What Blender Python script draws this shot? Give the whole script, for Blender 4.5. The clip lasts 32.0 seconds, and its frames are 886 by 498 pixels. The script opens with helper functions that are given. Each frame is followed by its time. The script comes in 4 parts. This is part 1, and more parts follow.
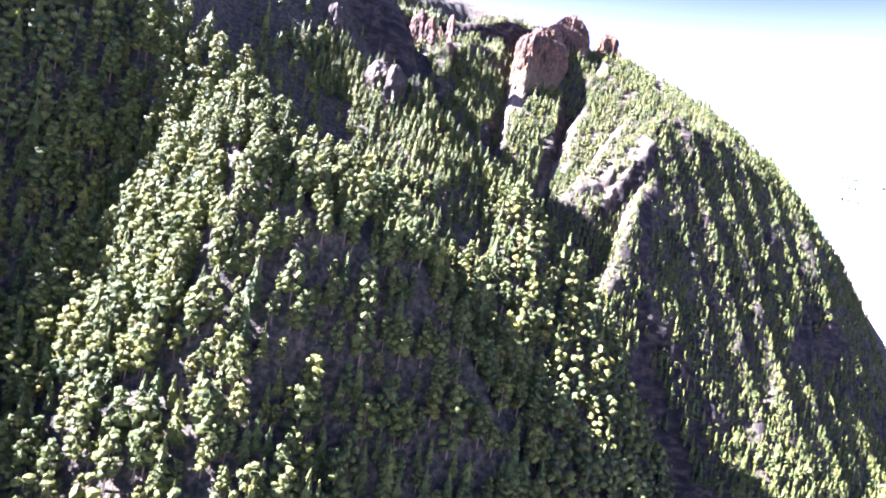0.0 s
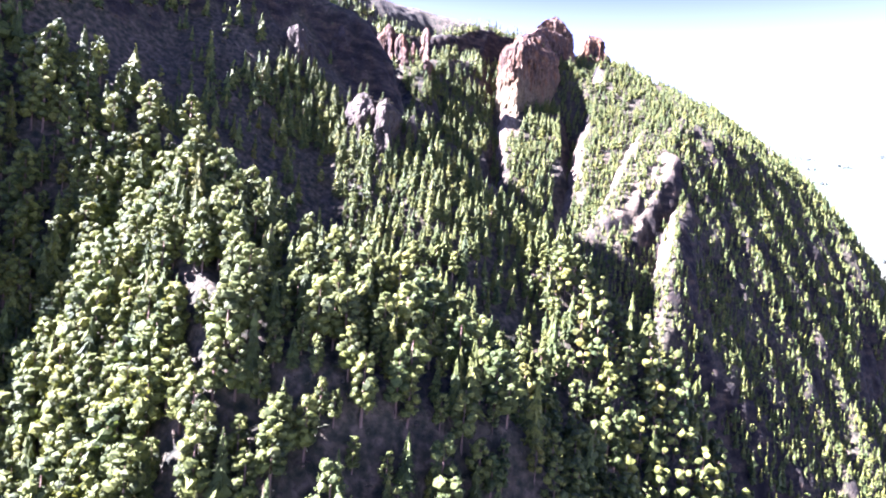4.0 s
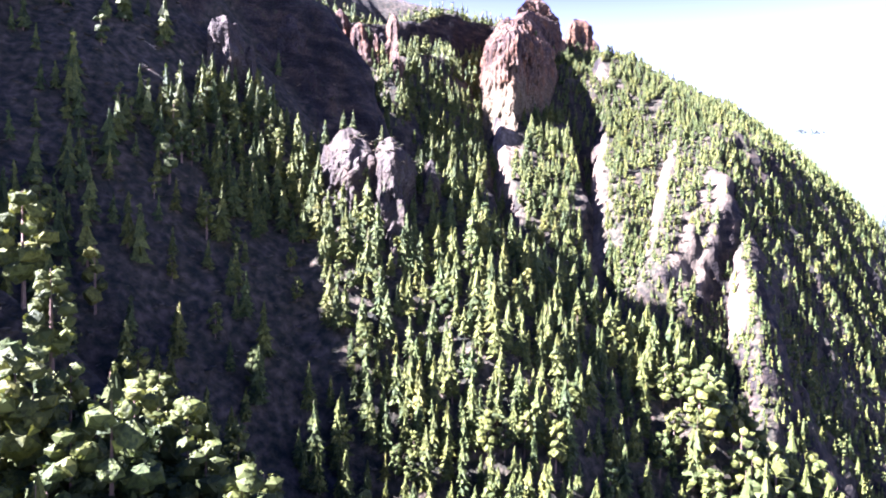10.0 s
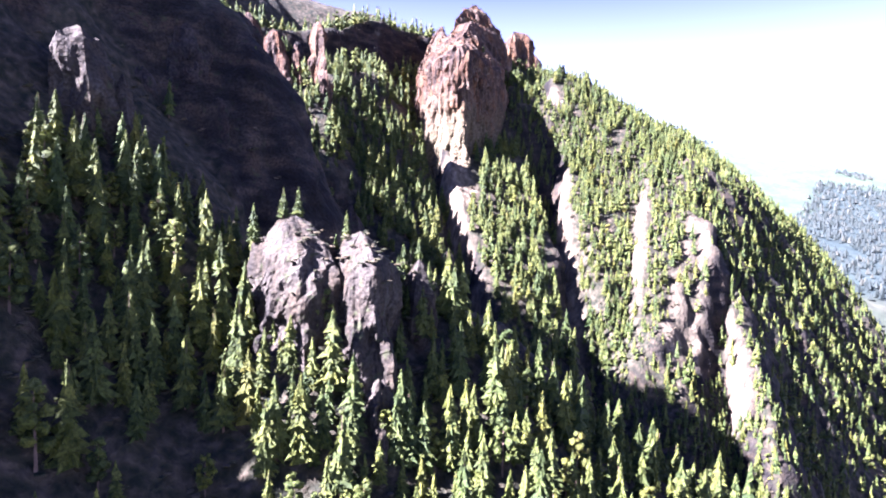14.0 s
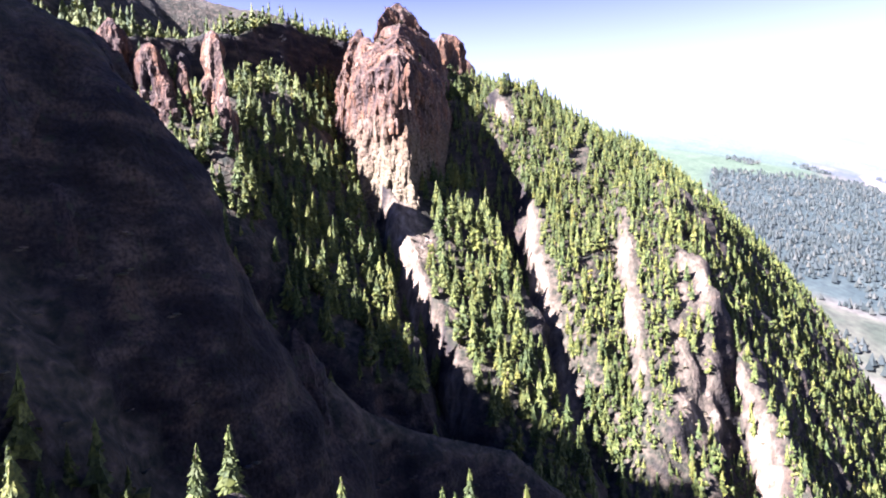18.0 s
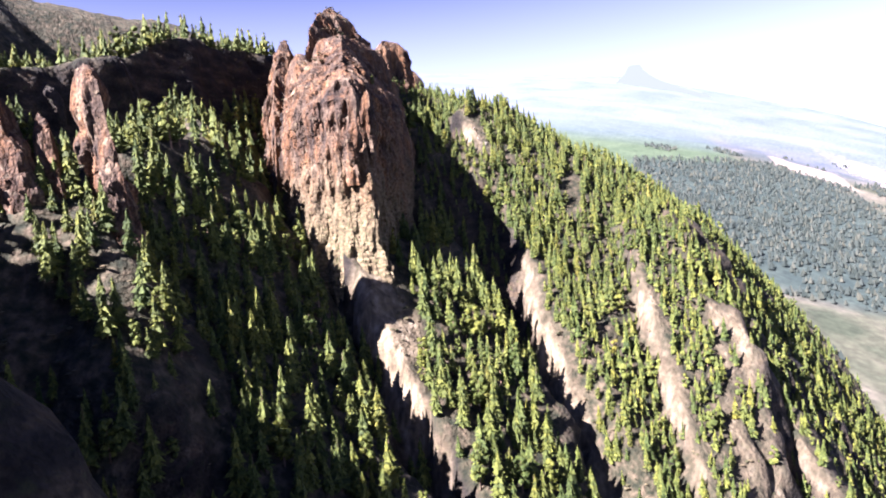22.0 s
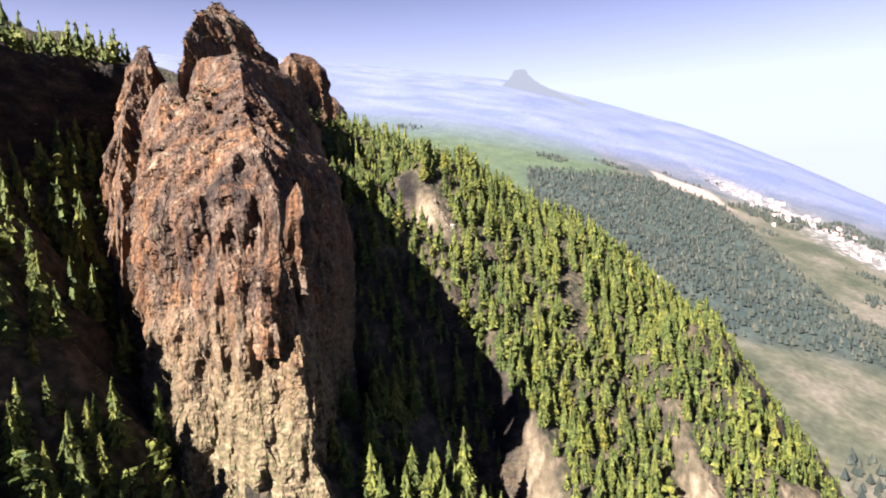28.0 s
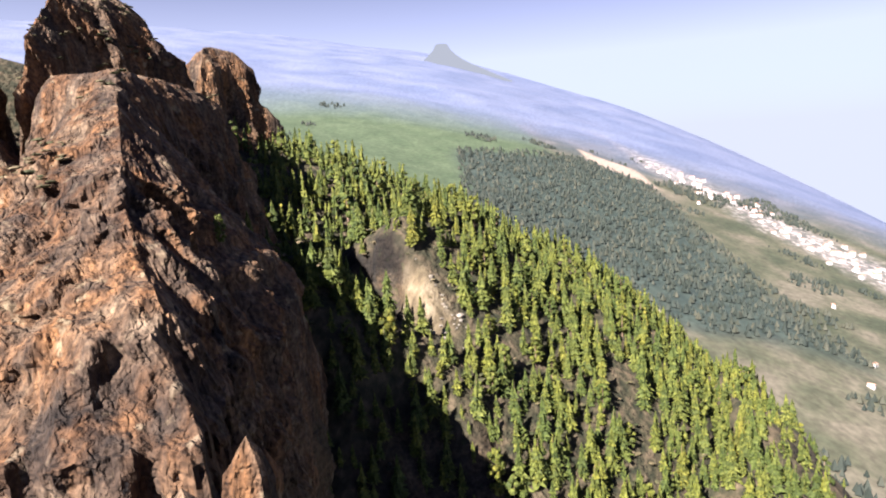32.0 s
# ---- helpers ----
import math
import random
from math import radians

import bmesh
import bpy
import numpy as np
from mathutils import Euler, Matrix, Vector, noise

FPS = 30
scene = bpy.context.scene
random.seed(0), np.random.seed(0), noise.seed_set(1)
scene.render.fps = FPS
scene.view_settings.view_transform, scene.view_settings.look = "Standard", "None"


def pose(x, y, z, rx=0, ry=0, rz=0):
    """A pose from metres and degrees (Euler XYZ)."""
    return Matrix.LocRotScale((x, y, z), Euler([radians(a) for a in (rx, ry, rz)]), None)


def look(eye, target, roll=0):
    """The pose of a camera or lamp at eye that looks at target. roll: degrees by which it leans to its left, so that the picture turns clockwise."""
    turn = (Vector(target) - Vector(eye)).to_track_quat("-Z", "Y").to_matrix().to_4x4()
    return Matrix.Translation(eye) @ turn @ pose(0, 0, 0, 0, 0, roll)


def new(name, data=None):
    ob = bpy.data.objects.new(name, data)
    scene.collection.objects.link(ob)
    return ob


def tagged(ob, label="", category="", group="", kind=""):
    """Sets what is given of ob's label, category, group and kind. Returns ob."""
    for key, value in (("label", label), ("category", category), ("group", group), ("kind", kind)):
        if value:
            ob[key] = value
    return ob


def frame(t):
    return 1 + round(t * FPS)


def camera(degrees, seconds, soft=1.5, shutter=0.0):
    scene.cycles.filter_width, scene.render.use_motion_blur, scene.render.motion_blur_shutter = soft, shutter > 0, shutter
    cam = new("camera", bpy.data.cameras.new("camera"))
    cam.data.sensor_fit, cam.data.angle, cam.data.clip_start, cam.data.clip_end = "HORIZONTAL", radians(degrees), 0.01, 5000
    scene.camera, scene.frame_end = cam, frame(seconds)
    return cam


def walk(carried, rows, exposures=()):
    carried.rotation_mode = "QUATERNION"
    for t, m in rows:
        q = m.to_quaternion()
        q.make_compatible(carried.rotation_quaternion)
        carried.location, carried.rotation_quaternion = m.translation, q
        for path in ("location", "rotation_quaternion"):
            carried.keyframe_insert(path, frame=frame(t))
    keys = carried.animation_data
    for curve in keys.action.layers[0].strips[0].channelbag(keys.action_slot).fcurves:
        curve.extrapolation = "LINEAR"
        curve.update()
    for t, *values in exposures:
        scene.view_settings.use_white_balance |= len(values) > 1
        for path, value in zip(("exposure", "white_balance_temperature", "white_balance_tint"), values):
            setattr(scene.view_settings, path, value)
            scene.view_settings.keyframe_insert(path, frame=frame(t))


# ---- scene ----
cam = camera(69.7, 32.0, soft=2.0)
METRES, EYE, TILT, LEAN, TURN = 600.0, 300.0, -3.5, -10.5, 0.0
ROWS = [
    (0.0, 0.0, 0.0, 0.0, -0.0, 0.0, -0.0),
    (0.5, -0.0078, 0.0174, 0.0079, 0.36, 0.35, 0.52),
    (1.0, -0.017, 0.0371, 0.0154, 0.91, 0.06, 3.19),
    (1.5, -0.0256, 0.0558, 0.0222, 0.97, -0.95, 4.93),
    (2.0, -0.0323, 0.0747, 0.0312, 0.49, -1.1, 5.2),
    (2.5, -0.0384, 0.0921, 0.0388, -0.65, -0.56, 5.47),
    (3.0, -0.0442, 0.1106, 0.0472, -2.12, 0.1, 5.75),
    (3.5, -0.0497, 0.128, 0.0547, -3.33, 0.57, 5.56),
    (5.5, -0.0669, 0.1964, 0.0831, -7.34, -0.28, 7.09),
    (6.0, -0.0712, 0.2142, 0.0903, -7.76, -0.3, 6.42),
    (6.5, -0.0748, 0.2307, 0.0966, -7.98, -0.04, 6.19),
    (7.0, -0.0783, 0.2481, 0.1038, -8.38, 0.2, 6.2),
    (7.5, -0.0815, 0.2642, 0.1099, -9.28, 0.02, 6.19),
    (8.0, -0.0844, 0.281, 0.1169, -10.17, -1.06, 7.38),
    (8.5, -0.0875, 0.2975, 0.1232, -10.69, -1.57, 9.24),
    (9.0, -0.0906, 0.3148, 0.1301, -10.66, -1.95, 10.49),
    (9.5, -0.0924, 0.3302, 0.1362, -10.91, -1.92, 10.17),
    (10.0, -0.0932, 0.3451, 0.1431, -12.04, -2.22, 9.25),
    (10.5, -0.0941, 0.3587, 0.1495, -13.64, -2.45, 9.21),
    (11.0, -0.0949, 0.3743, 0.1559, -14.67, -2.62, 9.51),
    (11.5, -0.0951, 0.3883, 0.162, -15.35, -2.52, 10.23),
    (12.0, -0.0954, 0.4029, 0.1687, -16.07, -2.41, 11.33),
    (12.5, -0.0955, 0.4176, 0.1745, -16.98, -2.84, 10.97),
    (13.0, -0.0949, 0.4328, 0.1808, -18.48, -3.22, 9.98),
    (13.5, -0.094, 0.4471, 0.1863, -20.05, -3.41, 9.63),
    (14.0, -0.0933, 0.4612, 0.1922, -21.38, -3.75, 9.6),
    (14.5, -0.0921, 0.4767, 0.1984, -22.29, -3.82, 9.76),
    (16.5, -0.0831, 0.5288, 0.2185, -25.0, -4.97, 15.13),
    (17.0, -0.0805, 0.5424, 0.2232, -25.8, -4.65, 13.69),
    (17.5, -0.0773, 0.5559, 0.2286, -28.12, -5.02, 12.74),
    (18.0, -0.0733, 0.5679, 0.2337, -30.56, -6.07, 12.5),
    (18.5, -0.0687, 0.5808, 0.2384, -32.38, -6.95, 11.93),
    (19.0, -0.0655, 0.5929, 0.2436, -33.05, -6.79, 11.43),
    (19.5, -0.0621, 0.6063, 0.249, -33.39, -6.57, 13.1),
    (20.0, -0.0587, 0.6176, 0.2539, -33.41, -7.02, 14.77),
    (20.5, -0.0546, 0.6305, 0.2589, -33.46, -7.54, 14.47),
    (21.0, -0.0502, 0.6412, 0.2636, -34.6, -7.93, 13.75),
    (21.5, -0.0449, 0.6535, 0.2686, -36.75, -8.3, 14.32),
    (22.0, -0.0404, 0.665, 0.2728, -38.36, -8.48, 15.76),
    (22.5, -0.0351, 0.6771, 0.2772, -39.28, -9.13, 16.98),
    (23.0, -0.0301, 0.6881, 0.2819, -40.24, -9.94, 18.04),
    (23.5, -0.0239, 0.6992, 0.2871, -41.21, -10.0, 18.38),
    (24.0, -0.0181, 0.7091, 0.2917, -42.38, -9.86, 17.65),
    (24.5, -0.0112, 0.7201, 0.296, -43.82, -10.17, 16.14),
    (25.0, -0.0049, 0.7297, 0.3002, -45.29, -10.46, 14.11),
    (25.5, 0.0022, 0.7393, 0.305, -46.72, -10.14, 12.25),
    (27.5, 0.0287, 0.7796, 0.3171, -48.51, -10.94, 12.23),
    (28.0, 0.036, 0.7906, 0.3208, -49.06, -11.77, 12.57),
    (28.5, 0.043, 0.8004, 0.3243, -49.87, -12.62, 12.8),
    (29.0, 0.0506, 0.8112, 0.3278, -50.79, -13.01, 13.27),
    (29.5, 0.0579, 0.821, 0.3309, -51.93, -13.64, 14.36),
    (30.0, 0.0658, 0.8313, 0.3342, -52.76, -14.56, 15.26),
    (30.5, 0.0734, 0.8408, 0.3372, -53.18, -14.76, 15.01),
    (31.0, 0.082, 0.8512, 0.3404, -53.5, -14.44, 13.63),
    (31.5, 0.0903, 0.8613, 0.3429, -54.65, -14.63, 12.65),
    (32.0, 0.0992, 0.8711, 0.3456, -56.3, -15.59, 12.37),
]
EXPOSURES = [(0, 5.1, 5050, 42), (6, 4.75, 5050, 42), (13, 4.35, 5000, 40), (19, 3.7, 5200, 36), (25, 3.12, 5750, 25), (32, 2.65, 6000, 19)]
walk(cam, [(t, pose(0, 0, EYE, TILT, LEAN, TURN) @ pose(METRES * x, METRES * y, METRES * z, 90 + pitch, roll, yaw)) for t, x, y, z, yaw, pitch, roll in ROWS],
     exposures=EXPOSURES)

# ---- light ----
SUN_WAY = Vector((-0.78, 0.0, 0.626)).normalized()
world = bpy.data.worlds.new("sky")
scene.world = world
world.use_nodes = True
wn = world.node_tree.nodes
sky = wn.new("ShaderNodeTexSky")
sky.sky_type, sky.sun_disc = "NISHITA", False
sky.sun_elevation = math.asin(SUN_WAY.z)
sky.sun_rotation = math.atan2(SUN_WAY.x, SUN_WAY.y)
sky.altitude, sky.air_density, sky.dust_density = 1500, 1.0, 6.0
wn["Background"].inputs["Strength"].default_value = 1.0
wl = world.node_tree.links
way, part3, lift, join3 = wn.new("ShaderNodeTexCoord"), wn.new("ShaderNodeSeparateXYZ"), wn.new("ShaderNodeMath"), wn.new("ShaderNodeCombineXYZ")
lift.operation, lift.inputs[1].default_value = "MAXIMUM", 0.015
wl.new(way.outputs["Generated"], part3.inputs[0])
wl.new(part3.outputs[2], lift.inputs[0])
for k, src in ((0, part3.outputs[0]), (1, part3.outputs[1]), (2, lift.outputs[0])):
    wl.new(src, join3.inputs[k])
wl.new(join3.outputs[0], sky.inputs[0])
# clear sky with a bright haze that thins out upwards from the horizon
haze, thick, glow, blue = (wn.new(k) for k in ("ShaderNodeMapRange", "ShaderNodeMath", "ShaderNodeVectorMath", "ShaderNodeVectorMath"))
haze.inputs["From Min"].default_value, haze.inputs["From Max"].default_value = 0.13, 0.42
haze.inputs["To Min"].default_value, haze.inputs["To Max"].default_value = 1.0, 0.0
thick.operation, thick.inputs[1].default_value = "POWER", 1.5
glow.operation, glow.inputs[1].default_value = "MULTIPLY_ADD", (0.122, 0.124, 0.123)
blue.operation, blue.inputs[1].default_value = "MULTIPLY", (0.0021, 0.004, 0.0105)
wl.new(part3.outputs[2], haze.inputs["Value"])
wl.new(haze.outputs[0], thick.inputs[0])
wl.new(sky.outputs[0], blue.inputs[0])
# below the horizon lies dark land
land, above = wn.new("ShaderNodeMapRange"), wn.new("ShaderNodeMath")
land.inputs["From Min"].default_value, land.inputs["From Max"].default_value = -0.3, -0.16
land.inputs["To Min"].default_value = 0.08
above.operation = "MULTIPLY"
wl.new(part3.outputs[2], land.inputs["Value"])
wl.new(thick.outputs[0], above.inputs[0])
wl.new(land.outputs[0], above.inputs[1])
wl.new(above.outputs[0], glow.inputs[0])
wl.new(blue.outputs[0], glow.inputs[2])
wl.new(glow.outputs[0], wn["Background"].inputs["Color"])
sun = new("sun", bpy.data.lights.new("sun", "SUN"))
sun.data.energy, sun.data.angle, sun.data.color = 5.0, radians(0.5), (1.0, 0.93, 0.82)
sun.matrix_world = look(SUN_WAY * 900, (0, 0, 0))


# ---- materials ----
def material(name, rough=0.9):
    m = bpy.data.materials.new(name)
    m.use_nodes = True
    m.node_tree.nodes["Principled BSDF"].inputs["Roughness"].default_value = rough
    m.node_tree.nodes["Principled BSDF"].inputs["Specular IOR Level"].default_value = 0.2
    return m, m.node_tree.nodes, m.node_tree.links


def ramp(nodes, links, source, stops):
    r = nodes.new("ShaderNodeValToRGB")
    while len(r.color_ramp.elements) < len(stops):
        r.color_ramp.elements.new(0.5)
    for e, (p, c) in zip(r.color_ramp.elements, stops):
        e.position, e.color = p, (*c, 1)
    links.new(source, r.inputs[0])
    return r.outputs[0]


def tex(nodes, links, kind, scale, detail=6, stretch=(1, 1, 1)):
    tc, mp = nodes.new("ShaderNodeTexCoord"), nodes.new("ShaderNodeMapping")
    mp.inputs["Scale"].default_value = stretch
    links.new(tc.outputs["Object"], mp.inputs[0])
    n = nodes.new("ShaderNodeTexNoise" if kind == "noise" else "ShaderNodeTexVoronoi")
    n.inputs["Scale"].default_value = scale
    if kind == "noise":
        n.inputs["Detail"].default_value = detail
    links.new(mp.outputs[0], n.inputs["Vector"])
    return n.outputs[0]


def mix(nodes, links, fac, a, b, mode="MIX"):
    m = nodes.new("ShaderNodeMix")
    m.data_type, m.blend_type = "RGBA", mode
    for sock, v in ((m.inputs[0], fac), (m.inputs[6], a), (m.inputs[7], b)):
        if isinstance(v, (int, float)):
            sock.default_value = v
        elif isinstance(v, tuple):
            sock.default_value = (*v, 1)
        else:
            links.new(v, sock)
    return m.outputs[2]


def bump(nodes, links, height, strength, distance):
    b = nodes.new("ShaderNodeBump")
    b.inputs["Strength"].default_value, b.inputs["Distance"].default_value = strength, distance
    links.new(height, b.inputs["Height"])
    links.new(b.outputs[0], nodes["Principled BSDF"].inputs["Normal"])


def rock_colour(n, l, dark, mid, pale, rust, lichen=(0.09, 0.085, 0.04)):
    """Weathered volcanic rock: grain at two scales, rust streaks that run down, pale lichen spots."""
    base = ramp(n, l, tex(n, l, "noise", 0.16, 8), [(0.32, dark), (0.52, mid), (0.72, pale)])
    streak = ramp(n, l, tex(n, l, "noise", 0.3, 6, (1, 1, 0.22)), [(0.42, (0, 0, 0)), (0.66, (1, 1, 1))])
    c = mix(n, l, streak, base, rust)
    grain = ramp(n, l, tex(n, l, "noise", 1.7, 8), [(0.34, (0.42, 0.42, 0.42)), (0.55, (1.0, 1.0, 1.0)), (0.75, (1.5, 1.5, 1.45))])
    c = mix(n, l, 1.0, c, grain, "MULTIPLY")
    spots = ramp(n, l, tex(n, l, "noise", 0.55, 5), [(0.6, (0, 0, 0)), (0.68, (1, 1, 1))])
    return mix(n, l, spots, c, lichen)


def cracks(n, l, scale, stretch):
    tc, mp, v = n.new("ShaderNodeTexCoord"), n.new("ShaderNodeMapping"), n.new("ShaderNodeTexVoronoi")
    mp.inputs["Scale"].default_value = stretch
    v.feature = "DISTANCE_TO_EDGE"
    v.inputs["Scale"].default_value = scale
    l.new(tc.outputs["Object"], mp.inputs[0])
    bend = n.new("ShaderNodeVectorMath")
    bend.operation = "MULTIPLY_ADD"
    noise = n.new("ShaderNodeTexNoise")
    noise.inputs["Scale"].default_value = 0.8
    l.new(tc.outputs["Object"], noise.inputs["Vector"])
    l.new(noise.outputs["Color"], bend.inputs[0])
    bend.inputs[1].default_value = (2.2, 2.2, 1.0)
    l.new(mp.outputs[0], bend.inputs[2])
    l.new(bend.outputs[0], v.inputs["Vector"])
    return v.outputs["Distance"]


def height_blend(n, l, low, high, ragged):
    """0 below low and 1 above high, along a ragged line."""
    tc, xyz, add, span = (n.new(k) for k in ("ShaderNodeTexCoord", "ShaderNodeSeparateXYZ", "ShaderNodeMath", "ShaderNodeMapRange"))
    l.new(tc.outputs["Object"], xyz.inputs[0])
    add.operation, add.inputs[1].default_value = "MULTIPLY_ADD", ragged
    l.new(tex(n, l, "noise", 0.14, 6, (1, 1, 0.5)), add.inputs[0])
    l.new(xyz.outputs[2], add.inputs[2])
    span.inputs["From Min"].default_value, span.inputs["From Max"].default_value = low + ragged / 2, high + ragged / 2
    l.new(add.outputs[0], span.inputs["Value"])
    return span.outputs[0]


def basalt(name, skirt):
    """Columnar rust-brown basalt; with a skirt of dry grass on tuff at its foot."""
    mat, n, l = material(name, 0.95)
    c = rock_colour(n, l, (0.024, 0.018, 0.014), (0.062, 0.042, 0.028), (0.14, 0.103, 0.069), (0.105, 0.053, 0.023), (0.12, 0.093, 0.06))
    ribs = tex(n, l, "noise", 0.9, 7, (1, 1, 0.13))
    c = mix(n, l, 1.0, c, ramp(n, l, ribs, [(0.36, (0.6, 0.57, 0.55)), (0.5, (1.0, 1.0, 1.0)), (0.66, (1.4, 1.4, 1.38))]), "MULTIPLY")
    broad = ramp(n, l, tex(n, l, "noise", 0.06, 4, (1, 1, 0.6)), [(0.38, (0.75, 0.72, 0.72)), (0.6, (1.25, 1.2, 1.12))])
    c = mix(n, l, 1.0, c, broad, "MULTIPLY")
    if skirt:
        grass = ramp(n, l, tex(n, l, "noise", 0.6, 9, (1, 1, 2.2)), [(0.32, (0.05, 0.037, 0.019)), (0.5, (0.105, 0.079, 0.041)), (0.7, (0.185, 0.142, 0.08))])
        tufts = ramp(n, l, tex(n, l, "noise", 1.5, 6), [(0.54, (0, 0, 0)), (0.64, (1, 1, 1))])
        grass = mix(n, l, tufts, grass, (0.06, 0.062, 0.024))
        c = mix(n, l, height_blend(n, l, 424, 450, 26), grass, c)
    l.new(c, n["Principled BSDF"].inputs["Base Color"])
    rough = tex(n, l, "noise", 1.6, 10, (1, 1, 0.4))
    both = n.new("ShaderNodeMath")
    both.operation = "ADD"
    l.new(rough, both.inputs[0])
    l.new(ramp(n, l, cracks(n, l, 0.45, (1, 1, 0.2)), [(0.0, (0, 0, 0)), (0.12, (0.35, 0.35, 0.35))]), both.inputs[1])
    bump(n, l, both.outputs[0], 1.0, 0.8)
    return mat


rock_mat = basalt("rust_basalt", False)
crag_mat = basalt("rust_basalt_over_grassy_tuff", True)

grey_mat, n, l = material("grey_tuff", 0.95)
l.new(rock_colour(n, l, (0.0215, 0.018, 0.0125), (0.044, 0.036, 0.025), (0.082, 0.069, 0.05), (0.044, 0.032, 0.018), (0.04, 0.042, 0.018)), n["Principled BSDF"].inputs["Base Color"])
bump(n, l, tex(n, l, "noise", 1.1, 10), 1.0, 0.7)

pale_mat, n, l = material("pale_tuff", 0.95)
l.new(rock_colour(n, l, (0.1, 0.088, 0.07), (0.17, 0.15, 0.12), (0.25, 0.225, 0.185), (0.15, 0.12, 0.085)), n["Principled BSDF"].inputs["Base Color"])
bump(n, l, tex(n, l, "noise", 1.1, 10), 1.0, 0.7)

# basalt with shade put into its colour, for buttresses on unlit cliffs
shaded_mat, n, l = material("shaded_basalt", 0.95)
l.new(rock_colour(n, l, (0.014, 0.012, 0.01), (0.028, 0.023, 0.018), (0.055, 0.044, 0.033), (0.035, 0.024, 0.016), (0.024, 0.026, 0.013)), n["Principled BSDF"].inputs["Base Color"])
bump(n, l, tex(n, l, "noise", 0.9, 10, (1, 1, 0.4)), 1.0, 1.0)

ground_mat, n, l = material("mountain_ground", 0.95)
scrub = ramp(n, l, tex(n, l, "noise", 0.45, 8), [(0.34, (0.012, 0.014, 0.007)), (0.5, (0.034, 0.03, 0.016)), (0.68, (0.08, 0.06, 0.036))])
bare, light = n.new("ShaderNodeAttribute"), n.new("ShaderNodeAttribute")
bare.attribute_name, light.attribute_name = "bare", "tuff"
# basalt of the ground, its colour lowered to carry the flanks' shade
shaded_rock = rock_colour(n, l, (0.014, 0.012, 0.01), (0.026, 0.022, 0.017), (0.048, 0.039, 0.03), (0.03, 0.022, 0.015), (0.024, 0.026, 0.013))
tuff = ramp(n, l, tex(n, l, "noise", 0.5, 9, (1, 1, 0.3)), [(0.3, (0.055, 0.041, 0.023)), (0.5, (0.135, 0.103, 0.06)), (0.7, (0.24, 0.192, 0.125))])
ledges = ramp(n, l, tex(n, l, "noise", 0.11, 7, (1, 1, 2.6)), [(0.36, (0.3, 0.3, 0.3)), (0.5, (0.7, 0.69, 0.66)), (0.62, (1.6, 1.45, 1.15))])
shaded_rock = mix(n, l, 1.0, shaded_rock, ledges, "MULTIPLY")
stone = mix(n, l, light.outputs["Fac"], shaded_rock, tuff)
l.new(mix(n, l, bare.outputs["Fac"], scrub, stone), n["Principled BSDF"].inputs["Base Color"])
bump(n, l, tex(n, l, "noise", 0.9, 10), 1.0, 0.9)

needle_mat, n, l = material("pine_needles", 0.7)
info, tint = n.new("ShaderNodeNewGeometry"), n.new("ShaderNodeAttribute")
tint.attribute_name = "tint"
c = ramp(n, l, info.outputs["Random Per Island"], [(0.0, (0.042, 0.054, 0.011)), (0.6, (0.082, 0.094, 0.016)), (1.0, (0.12, 0.124, 0.022))])
whole = ramp(n, l, tint.outputs["Fac"], [(0.0, (0.62, 0.74, 0.8)), (0.6, (1.0, 1.0, 1.0)), (0.92, (1.1, 1.06, 0.88)), (1.0, (1.2, 1.02, 0.8))])
c = mix(n, l, 1.0, c, whole, "MULTIPLY")
grain = tex(n, l, "noise", 2.2, 6)
c = mix(n, l, 1.0, c, ramp(n, l, grain, [(0.34, (0.45, 0.48, 0.5)), (0.52, (1.0, 1.0, 1.0)), (0.68, (1.3, 1.27, 1.2))]), "MULTIPLY")
l.new(c, n["Principled BSDF"].inputs["Base Color"])
bump(n, l, grain, 1.0, 0.35)
# light that comes through the needles
thin, both = n.new("ShaderNodeBsdfTranslucent"), n.new("ShaderNodeMixShader")
both.inputs[0].default_value = 0.2
l.new(mix(n, l, 1.0, c, (1.2, 1.2, 0.9), "MULTIPLY"), thin.inputs["Color"])
l.new(n["Principled BSDF"].outputs[0], both.inputs[1])
l.new(thin.outputs[0], both.inputs[2])
l.new(both.outputs[0], n["Material Output"].inputs["Surface"])
scrub_mat, n, l = material("scrub_leaves", 0.8)
info = n.new("ShaderNodeNewGeometry")
l.new(ramp(n, l, info.outputs["Random Per Island"], [(0.0, (0.0225, 0.027, 0.0113)), (0.5, (0.054, 0.0495, 0.0225)), (1.0, (0.108, 0.081, 0.045))]), n["Principled BSDF"].inputs["Base Color"])
wood_mat, n, l = material("far_leaves", 0.8)
info = n.new("ShaderNodeNewGeometry")
l.new(ramp(n, l, info.outputs["Random Per Island"], [(0.0, (0.013, 0.018, 0.014)), (0.7, (0.023, 0.028, 0.021)), (1.0, (0.042, 0.042, 0.028))]), n["Principled BSDF"].inputs["Base Color"])
bark_mat, n, l = material("pine_bark", 0.9)
l.new(ramp(n, l, tex(n, l, "noise", 3.0, 6, (1, 1, 0.3)), [(0.3, (0.07, 0.045, 0.03)), (0.7, (0.18, 0.12, 0.08))]), n["Principled BSDF"].inputs["Base Color"])

